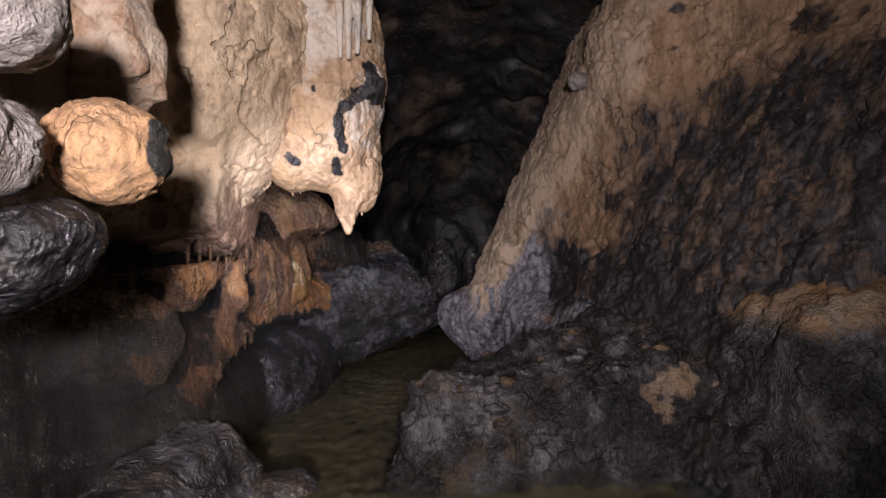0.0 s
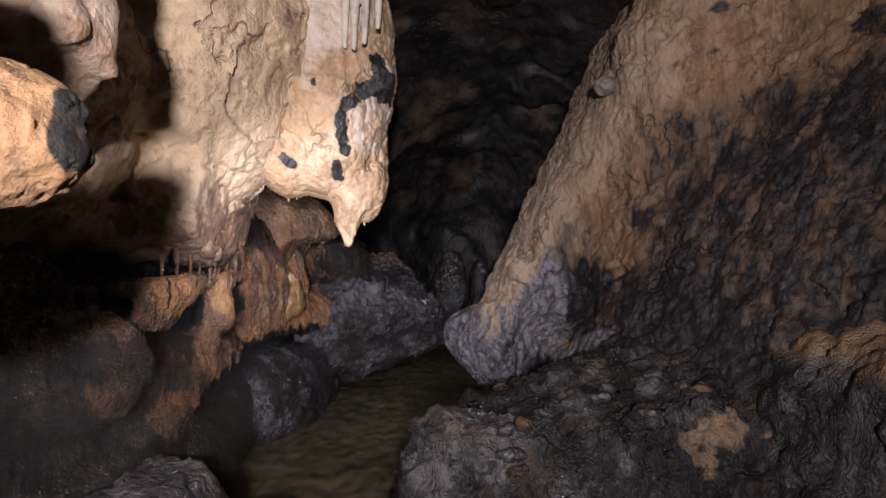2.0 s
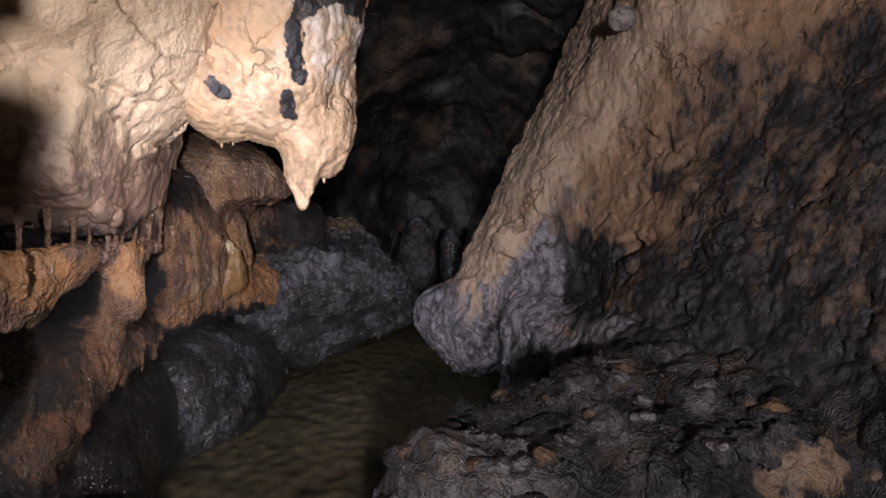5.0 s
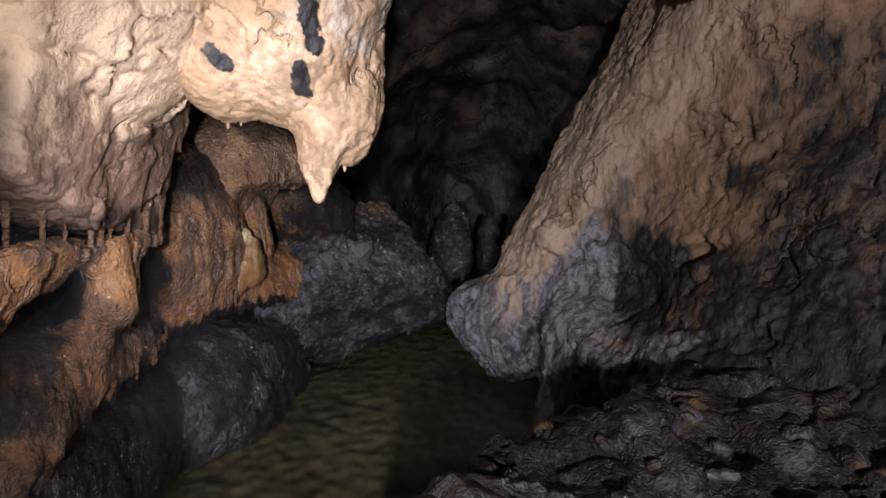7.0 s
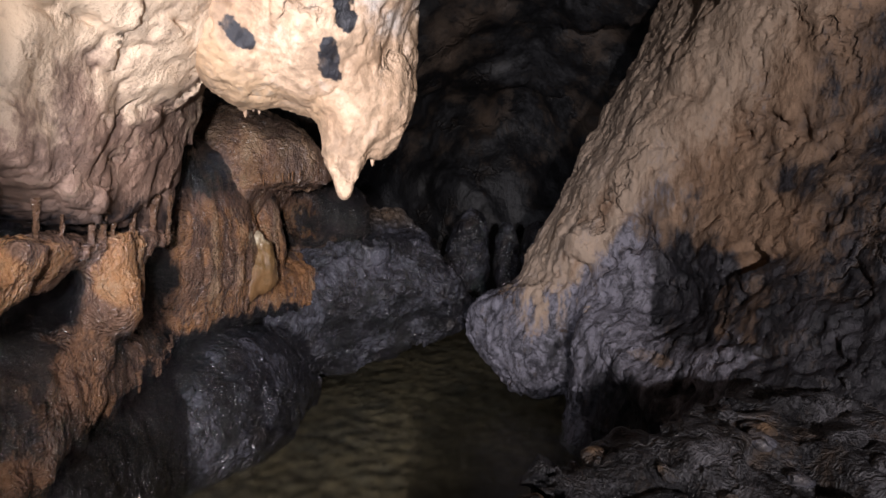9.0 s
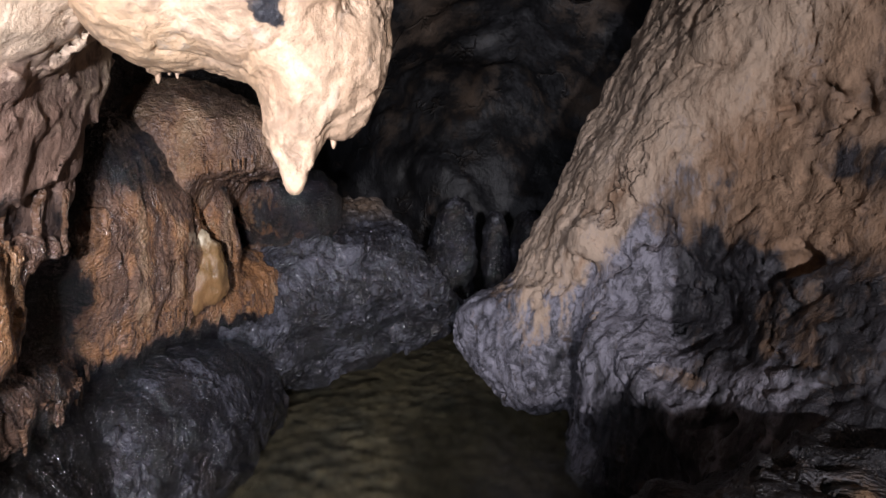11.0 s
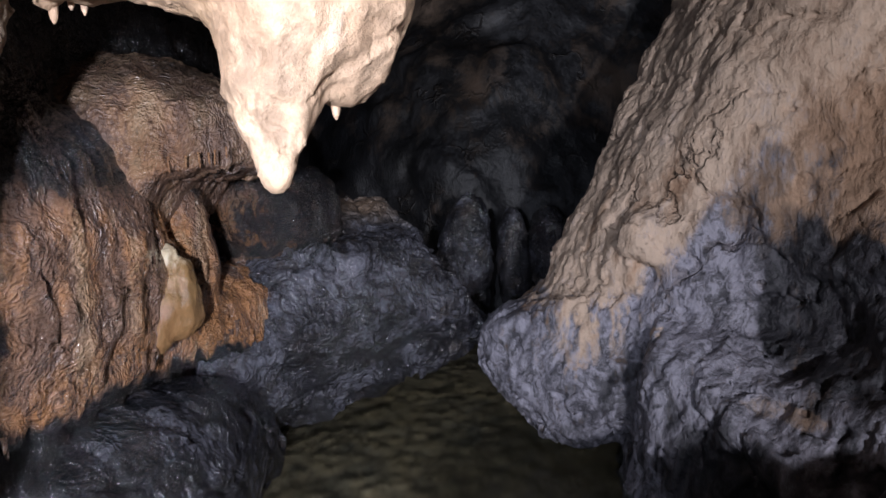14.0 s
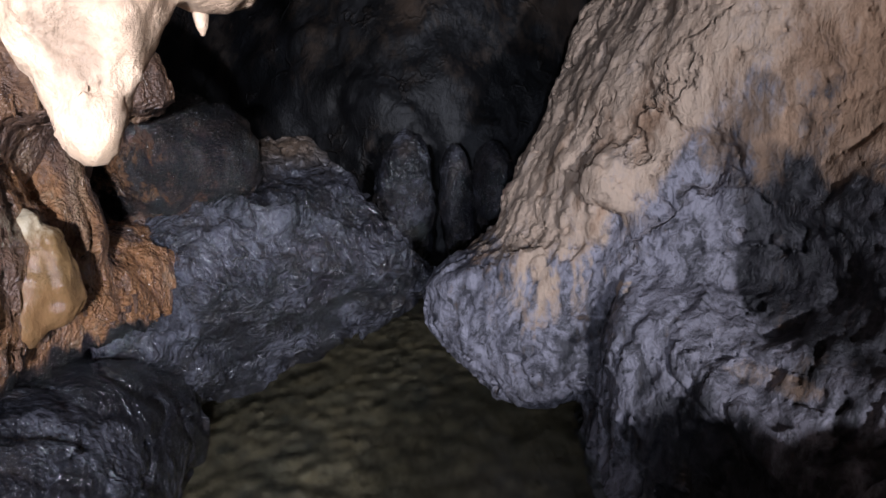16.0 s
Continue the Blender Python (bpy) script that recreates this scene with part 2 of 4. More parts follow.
    height = sums(sums(mid, 1.0, "MULTIPLY"), sums(sums(fine, 0.34, "MULTIPLY"), sums(micro, 0.05, "MULTIPLY"), "ADD"), "ADD")
    height = sums(height, sums(chip.outputs["Distance"], chips * 0.5, "MULTIPLY"), "ADD")
    link(sums(height, sums(cleft, 0.6, "MULTIPLY"), "SUBTRACT"), high.inputs["Height"])
    link(high.outputs[0], out.inputs["Normal"])
    if gloss > 0.6:
        film = n.new("ShaderNodeBump")
        film.inputs["Strength"].default_value, film.inputs["Distance"].default_value = 1.0, 0.03
        link(sums(sums(mid, 1.3, "MULTIPLY"), sums(sums(chip.outputs["Distance"], 0.85, "MULTIPLY"), sums(fine, 0.45, "MULTIPLY"), "ADD"), "ADD"), film.inputs["Height"])
        link(film.outputs[0], out.inputs["Coat Normal"])
        link(sums(wet, 0.9, "MULTIPLY"), out.inputs["Coat Weight"])
        out.inputs["Coat Roughness"].default_value = 0.12
    return m


TAN, OCHRE = (0.40, 0.265, 0.175), (0.36, 0.20, 0.10)
SOOT, SCUFF = (0.016, 0.016, 0.02), (0.29, 0.28, 0.33)
wall_rock = rock("tan_limestone_with_soot", TAN, OCHRE, (0.53, 0.40, 0.30), SOOT, SCUFF, 15, 0.42, 1.0, 0.25, 0.85, 0.5, 1.1, 0.25)
rubble_rock = rock("sooty_rubble", (0.20, 0.14, 0.10), (0.40, 0.22, 0.09), (0.34, 0.28, 0.22), (0.010, 0.010, 0.012), (0.17, 0.165, 0.18), 22, 0.9, 1.0, 0.2, 0.75, 0.4, 2.5, 0.8)
calcite = rock("cream_calcite", (0.61, 0.425, 0.28), (0.48, 0.31, 0.16), (0.74, 0.67, 0.60), (0.025, 0.025, 0.03), (0.08, 0.08, 0.09), 11, 0.85, 0.8, 0.25, 0.6, 0.4, 1.5, 0.15)
brown_rock = rock("brown_damp_limestone", (0.27, 0.175, 0.13), (0.34, 0.2, 0.12), (0.5, 0.41, 0.33), SOOT, (0.10, 0.09, 0.09), 14, 0.8, 0.9, 0.2, 0.65, 0.4, 1.4, 0.3)
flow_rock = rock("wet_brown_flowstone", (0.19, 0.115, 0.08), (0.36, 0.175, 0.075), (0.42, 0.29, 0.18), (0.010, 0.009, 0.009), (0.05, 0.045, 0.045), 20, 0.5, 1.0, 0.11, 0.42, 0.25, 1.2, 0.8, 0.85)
black_rock = rock("black_coated_rock", (0.10, 0.085, 0.08), (0.24, 0.16, 0.10), (0.28, 0.26, 0.26), (0.010, 0.010, 0.013), (0.15, 0.15, 0.18), 11, 0.7, 1.0, 0.10, 0.6, 0.26, 1.5, 0.8, 0.85)
overhang_rock = rock("brown_to_cream_limestone", (0.31, 0.2, 0.148), (0.54, 0.38, 0.22), (0.74, 0.56, 0.39), SOOT, (0.10, 0.09, 0.09), 12, 0.85, 0.9, 0.22, 0.65, 0.4, 1.6, 0.25)
bed_rock = rock("olive_stream_gravel", (0.15, 0.125, 0.08), (0.2, 0.15, 0.08), (0.36, 0.31, 0.22), (0.02, 0.02, 0.018), (0.12, 0.11, 0.085), 16, 1.0, 1.0, 0.2, 0.7, 0.5, 3.0, 1.0)
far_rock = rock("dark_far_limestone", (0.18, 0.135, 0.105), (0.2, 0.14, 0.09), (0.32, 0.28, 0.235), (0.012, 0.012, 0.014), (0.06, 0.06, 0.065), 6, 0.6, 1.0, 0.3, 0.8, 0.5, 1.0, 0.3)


def plain_mask(p, soot_shade=0.0, ochre=0.0, pale=0.0, wet=0.0):
    return np.stack([v * np.ones(len(p)) for v in (soot_shade, ochre, pale, wet)], 1)


# ---- structure: water and stream bed ----
def sheet(name, x0, x1, y0, y1, step, height, material, masks=None):
    xs, ys = np.arange(x0, x1 + step, step), np.arange(y0, y1 + step, step)
    gx, gy = np.meshgrid(xs, ys, indexing="ij")
    p = np.stack([gx.ravel(), gy.ravel(), np.zeros(gx.size)], 1)
    p[:, 2] = height(p)
    i = np.arange(gx.size).reshape(gx.shape)
    f = np.stack([i[:-1, :-1], i[1:, :-1], i[1:, 1:], i[:-1, 1:]], -1).reshape(-1, 4)
    return mesh_object(name, p, f, material, masks(p) if masks else None, origin=(0, 0, 0))


def bed_height(p):
    one, _, _ = cells(p * (1, 1, 0) + (0, 0, 0.3), (9, 9, 9), 4)
    return -0.14 + 0.05 * fbm(p, 0.9, 3, 3) + 0.06 * (0.5 - one)


def bed_masks(p):
    one, two, ident = cells(p * (1, 1, 0) + (0, 0, 0.3), (9, 9, 9), 4)
    n = fbm(p, 1.1, 3, 2)
    return np.stack([0.3 + 0.5 * n + 0.4 * (one - 0.45), 0.2 + 0.5 * ident, 1.1 * (ident - 0.6) + 0.3 * n, 0.3 + 0 * n], 1)


bed = sheet("floor", -3.2, 3.4, -2.2, 12.5, 0.03, bed_height, bed_rock, bed_masks)
tagged(bed, "brown pebbly stream bed under shallow water", "stream bed", kind="structure")
water_look = bpy.data.materials.new("clear_cave_water")
water_look.use_nodes = True
wn, wl = water_look.node_tree.nodes, water_look.node_tree.links.new
wb = wn["Principled BSDF"]
wb.inputs["Base Color"].default_value = (0.75, 0.8, 0.68, 1)
wb.inputs["Roughness"].default_value, wb.inputs["IOR"].default_value, wb.inputs["Transmission Weight"].default_value = 0.06, 1.33, 1.0
wg, wt, wm, wp = wn.new("ShaderNodeNewGeometry"), wn.new("ShaderNodeTexNoise"), wn.new("ShaderNodeMapping"), wn.new("ShaderNodeBump")
wm.inputs["Scale"].default_value = (6, 16, 1)
wl(wg.outputs["Position"], wm.inputs[0]), wl(wm.outputs[0], wt.inputs["Vector"]), wl(wt.outputs["Fac"], wp.inputs["Height"])
wp.inputs["Strength"].default_value, wp.inputs["Distance"].default_value = 0.35, 0.02
wl(wp.outputs[0], wb.inputs["Normal"])
water = sheet("water", -3.2, 3.4, -2.2, 12.5, 0.06, lambda p: 0.004 * fbm(p, (2, 6, 1), 3, 9), water_look)
water.visible_shadow = False
tagged(water, "shallow clear stream water with small ripples", "water", kind="structure")


# ---- structure: walls and roof ----
def vein(p, freq, seed, width=0.03):
    """Narrow clefts: 1 in the cleft."""
    return 1 - ramp(np.abs(fbm(p, freq, 3, seed)), 0.0, width)


def warped(p, amount, freq, seed):
    return p + amount * np.stack([fbm(p, freq, 3, seed + s) for s in (0, 5, 9)], 1)


def build(name, low, high, step, shape, rough, reach, masks, material, parent=None, origin=None):
    pts, fcs = solid(low, high, step, shape, rough, reach)
    return mesh_object(name, pts, fcs, material, masks(pts), parent, origin)


def right_side(p):
    return plane(p, (0.66, 7.2, 1.65), (-1.56, -0.12, 0.80))


def right_shape(p):
    face = plane(p, (0.70, 6.72, 1.0), (-0.72, -0.70, 0.03))
    slab = meet(0.2, meet(0.2, face, right_side(p)), plane(p, (0.52, 7.82, 1.38), (-0.50, 0.82, 0.14)))
    slab = meet(0.15, slab, plane(p, (0.3, 7.1, 0.45), (-0.5, -0.05, -0.83)))
    nose = meet(0.07, ell(p, (0.44, 7.42, 0.64), (0.57, 0.6, 0.6), (0, 14, 0)), plane(p, (0.0, 7.4, 0.85), (-0.3, 0.1, 0.95)), plane(p, (0.04, 7.3, 0.32), (-0.74, -0.2, -0.62)),
                plane(p, (0.28, 6.93, 0.6), (-0.55, -0.83, -0.08)))
    nodule = ell(p, (0.66, 6.80, 1.36), (0.13, 0.13, 0.13))
    lower = meet(0.1, plane(p, (0.72, 6.19, 0.45), (-0.78, -0.55, 0.16)), plane(p, (1.0, 5.87, 0.74), (-0.15, -0.25, 0.95)),
                 plane(p, (0.53, 6.5, 0.3), (-0.93, 0.25, 0.1)))
    near = meet(0.25, plane(p, (1.47, 5.06, 1.19), (-0.72, -0.30, 0.42)), plane(p, (1.02, 5.2, 1.0), (-0.93, 0.2, 0.3)))
    high = ell(p, (2.35, 5.95, 2.9), (0.85, 0.75, 1.3))
    fold = join(0.05, spine(p, (0.76, 6.2, 0.66), (0.88, 5.78, 0.5), 0.05, 0.07), spine(p, (0.88, 5.78, 0.5), (0.98, 5.4, 0.3), 0.07, 0.05))
    out = join(0.25, join(0.09, slab, nose, nodule, lower, fold), near, high)
    for centre, radii in (((0.93, 6.46, 1.42), (0.12, 0.16, 0.17)), ((1.08, 6.02, 1.0), (0.12, 0.22, 0.13)), ((1.32, 5.75, 1.28), (0.12, 0.16, 0.09)), ((0.62, 6.72, 1.14), (0.1, 0.1, 0.05))):
        out = meet(0.06, out, -ell(p, centre, radii))
    return out


def right_rough(p):
    q = warped(p, 0.12, 2.5, 1)
    s = q.copy()
    s[:, 0] -= 0.45 * s[:, 2]
    one, two, ident = cells(q, (2.6, 2.6, 3.4), 8)
    n = fbm(p, 2, 2, 5)
    low = 1 - ramp(p[:, 2] - 0.2 * p[:, 0] + 0.2 * n, 0.7, 1.4)
    rake = (1 - ramp(p[:, 2] + 0.3 * n, 1.1, 1.6)) * (1 - ramp(p[:, 0] + 0.3 * n, 0.85, 1.2))
    out = 0.07 * fbm(p, 1.5, 4, 11) - 0.036 * ridged(s, (11, 11, 2.0), 3, 12) * (0.15 + rake) - 0.03 * ridged(q, (3.2, 3.2, 7.5), 3, 15) * (1 - rake) * (0.35 + 0.65 * low)
    out += (0.05 * (ident - 0.5) * ramp(two - one, 0.02, 0.2) + 0.03 * (one - 0.45)) * (0.25 + 0.9 * low) * (1 - 0.7 * rake)
    return out + 0.03 * vein(q, 2.0, 31, 0.045) + 0.016 * vein(q, 5.0, 33, 0.06) - 0.012 * ridged(s, (22, 22, 9), 2, 14) + 0.012 * fbm(p, 14, 3, 16) + 0.05 * fbm(p, 3.4, 3, 17)


def right_masks(p):
    n, m = fbm(p, 1.6, 4, 21), fbm(p, (6, 6, 1.1), 3, 22)
    slant = p.copy()
    slant[:, 0] -= 0.45 * slant[:, 2]
    streaks, fans = fbm(p, (13, 13, 1.6), 3, 24), fbm(slant, (11, 11, 1.5), 3, 28)
    line = 1.60 + 0.18 * np.sin(3.2 * (p[:, 0] - 0.55)) - 0.12 * ramp(p[:, 0], 1.15, 1.5) + 0.45 * n + 0.45 * m
    soot_shade = 1 - ramp(p[:, 2] - line, -0.6, 0.45)
    soot_shade = np.maximum(soot_shade, 0.6 * blot(p, (0.98, 6.5, 1.62), (0.2, 0.4, 0.22), 0.9, 3.5))
    # Soot towards the right, with the soft edge of the lamp's beam painted in.
    soot_shade = np.maximum(soot_shade, (0.78 + 0.5 * m) * ramp(p[:, 0] - 0.25 * (p[:, 2] - 2) + 0.4 * n, 1.32, 1.75) * (1 - ramp(p[:, 2] + 0.4 * n, 2.4, 2.9)))
    soot_shade = np.maximum(soot_shade, 0.75 * ramp(fbm(p, (2.4, 2.4, 4.5), 4, 23), 0.16, 0.36) * ramp(p[:, 0], 1.4, 1.9))
    tan = (1 - ramp(np.abs(p[:, 0] - 0.34) + 0.5 * streaks, 0.06, 0.26)) * ramp(p[:, 2] + 0.6 * streaks, 0.5, 0.95)
    tan = np.maximum(tan, ramp(right_side(p) + 0.10 * m + 0.06 * n, -0.26, -0.14) * ramp(p[:, 2], 0.85, 1.1))
    tan = np.maximum(tan, blot(p, (0.67, 6.62, 0.85), 0.06, 0.4, 9))
    tan = np.maximum(tan, 0.9 * blot(p, (0.66, 6.75, 1.45), (0.15, 0.2, 0.2), 0.7, 7, 8))
    tan = np.maximum(tan, 0.6 * blot(p, (1.33, 5.9, 1.52), (0.26, 0.5, 0.2), 1.0, 3, 6))
    tan = np.maximum(tan, 0.35 * blot(p, (1.2, 5.55, 1.08), (0.14, 0.25, 0.2), 1.0, 4, 7))
    tan = np.maximum(tan, 0.4 * blot(p, (0.86, 5.9, 0.7), (0.12, 0.3, 0.04), 0.8, 6, 4))
    fan = blot(p, (0.80, 6.52, 0.95), (0.24, 0.5, 0.5), 0.5, 4, 9)
    # Streaky grey; the minus terms paint the weaker light at the lower right.
    grey = 0.36 + 1.3 * fans + 0.7 * fbm(p, 1.6, 2, 26) + 0.5 * (1 - ramp(p[:, 0] + 0.2 * n, 0.75, 1.25)) + 0.5 * fan - 0.85 * ramp(p[:, 0] + 0.35 * n, 0.95, 1.3) - 0.75 * (1 - ramp(p[:, 2] + 0.2 * n, 0.4, 0.7)) * ramp(p[:, 0], 0.45, 0.7)
    grey = grey * soot_shade + (0.3 + 0.6 * n + 0.6 * ramp(right_side(p) + 0.1 * m, -0.5, -0.15)) * (1 - soot_shade)
    wet = 0.3 * (1 - ramp(p[:, 2], 0.2, 0.9)) + 0.3 * ramp(m, 0.1, 0.3)
    return np.stack([soot_shade * (1 - 0.92 * tan), 0.15 + 0.6 * n, grey, wet], 1)


wall_east = build("wall_east", (-0.4, 3.3, -0.2), (3.3, 9.2, 4.3), 0.018, right_shape, right_rough, 0.2, right_masks, wall_rock)
tagged(wall_east, "tan leaning limestone wall with sooty black lower part", "cave wall", kind="structure")


def left_up_shape(p):
    body = ell(p, (-1.95, 4.4, 3.08), (1.08, 1.2, 1.36))
    flake = meet(0.04, plane(p, (-1.47, 4.55, 1.85), (0.96, 0.10, -0.25)), plane(p, (-1.61, 5.22, 1.66), (0.15, 0.93, -0.32)), plane(p, (-1.45, 3.75, 2.0), (0.5, -0.85, -0.1)),
                 plane(p, (-1.6, 4.6, 2.25), (0.3, 0.0, 1.0)), plane(p, (-1.58, 4.6, 1.5), (0.05, -0.2, -1)))
    flat = plane(p, (-1.58, 4.6, 1.5), (0.05, -0.18, -1))
    link_up = ell(p, (-2.2, 3.4, 2.7), (0.75, 1.3, 1.1))
    return join(0.05, meet(0.04, body, flat), flake, link_up)


def left_up_rough(p):
    q = warped(p, 0.16, 1.6, 40)
    one, two, ident = cells(q, (1.9, 1.9, 1.9), 18)
    three, four, other = cells(q, (4.5, 4.5, 4.5), 19)
    out = 0.06 * fbm(p, 1.4, 4, 41) + 0.075 * (ident - 0.5) * ramp(two - one, 0.0, 0.05) + 0.02 * (other - 0.5) * ramp(four - three, 0, 0.06)
    return out + 0.012 * (one - 0.5) - 0.014 * ridged(p, 9, 3, 42) + 0.035 * vein(q, 1.5, 43, 0.022) + 0.018 * vein(q, 3.5, 47, 0.03) + 0.007 * fbm(p, 22, 3, 48)


def left_up_masks(p):
    n = fbm(p, 3, 3, 44)
    low = 1 - ramp(p[:, 2] + 0.25 * n - 0.1 * (p[:, 1] - 4.4), 1.6, 2.2)
    pale = (1 - low) * (0.9 + 0.7 * fbm(p, 2.0, 3, 46)) + 0.25 * ramp(fbm(p, 5, 3, 49), 0.1, 0.35)
    return np.stack([0.7 * (1 - ramp(p[:, 2] + 0.08 * n, 1.5, 1.64)), 0.75 * (1 - low) * ramp(fbm(p, 1.5, 3, 45), -0.25, 0.15), pale, 0.3 + 0.3 * n], 1)


wall_hang = build("wall_west_overhang", (-3.0, 2.3, 1.3), (-0.75, 6.0, 4.3), 0.02, left_up_shape, left_up_rough, 0.2, left_up_masks, overhang_rock)
tagged(wall_hang, "cream and brown bulging limestone overhang", "cave wall", kind="structure")
near_wall = build("wall_west_near", (-2.4, 0.7, 1.2), (-0.95, 2.9, 3.5), 0.03, lambda p: ell(p, (-1.66, 1.75, 2.35), (0.5, 0.75, 0.9)), left_up_rough, 0.2, lambda p: plain_mask(p, 0.3, 0.4, 0.2, 0.2), brown_rock)
tagged(near_wall, "brown rough cave wall that holds the nodules", "cave wall", kind="structure")


def lip_height(p):
    return 0.86 - 0.2 * (1 - ramp(p[:, 1], 4.0, 5.6)) + 0.07 * fbm(p, (12, 12, 0.5), 3, 57) + 0.05 * fbm(p, (30, 30, 0.5), 2, 58)


def left_low_shape(p):
    wall = plane(p, (-1.92, 5.2, 1.1), (1.0, -0.03, 0.05))
    flow = ell(p, (-1.96, 6.12, 1.28), (0.35, 0.72, 0.7))
    shelf = ell(p, (-1.98, 4.6, 0.80), (0.31, 0.95, 0.30))
    ledge = meet(0.03, ell(p, (-1.95, 4.4, 1.44), (0.36, 1.1, 0.12)), plane(p, (-1.6, 4.4, 1.41), (0, 0, 1)))
    flow = join(0.15, flow, shelf, ell(p, (-1.85, 6.9, 0.9), (0.42, 0.5, 0.34)))
    flow = meet(0.025, flow, lip_height(p) - p[:, 2])
    first = join(0.05, spine(p, (-1.63, 4.66, 1.47), (-1.64, 4.66, 1.17), 0.05, 0.1), spine(p, (-1.66, 4.84, 1.47), (-1.70, 4.78, 1.12), 0.05, 0.08), spine(p, (-1.66, 4.66, 1.2), (-1.74, 4.6, 0.9), 0.07, 0.1))
    second = join(0.05, spine(p, (-1.62, 4.02, 1.46), (-1.66, 3.92, 1.24), 0.11, 0.06), spine(p, (-1.66, 3.8, 1.44), (-1.68, 3.78, 1.26), 0.09, 0.06), spine(p, (-1.66, 4.3, 1.46), (-1.68, 4.26, 1.33), 0.07, 0.03))
    first, second = meet(0.03, first, p[:, 2] - 1.42), meet(0.03, second, p[:, 2] - 1.42)
    third = join(0.1, ell(p, (-1.9, 5.72, 1.4), (0.22, 0.2, 0.5)), ell(p, (-1.87, 6.15, 1.35), (0.2, 0.22, 0.5)), ell(p, (-1.66, 6.64, 1.3), (0.14, 0.15, 0.42)))
    below = ell(p, (-2.16, 4.6, 0.25), (0.5, 1.7, 0.62))
    block = meet(0.04, ell(p, (-2.08, 3.42, 1.03), (0.48, 0.44, 0.36)), plane(p, (-1.70, 3.3, 1.0), (0.9, -0.4, 0.15)), plane(p, (-1.8, 3.2, 0.85), (0.4, -0.6, -0.7)))
    tongue = join(0.06, spine(p, (-1.78, 4.55, 0.9), (-1.76, 4.2, 0.68), 0.12, 0.09), spine(p, (-1.76, 4.2, 0.68), (-1.85, 3.85, 0.4), 0.09, 0.12))
    orange = ell(p, (-1.72, 7.1, 0.98), (0.32, 0.32, 0.26))
    back = ell(p, (-1.55, 7.6, 1.5), (0.5, 0.5, 0.3))
    return join(0.06, wall, flow, ledge, first, second, third, below, block, tongue, orange, back)


def left_low_rough(p):
    q = warped(p, 0.05, 5, 50)
    one, two, ident = cells(q, (7, 7, 3.5), 56)
    three, four, other = cells(q, (15, 15, 9), 57)
    lump = ramp(p[:, 1], 6.85, 7.05) * ramp(p[:, 2], 1.2, 1.3)
    return 0.06 * fbm(p, 1.8, 4, 51) - 0.03 * ridged(q, (9, 9, 2.2), 3, 52) - 0.022 * ridged(q, (21, 21, 6), 2, 53) + 0.03 * (one - 0.5) + 0.022 * (three - 0.4) + lump * (0.05 * fbm(p, 5, 3, 58) + 0.04 * (ident - 0.5))


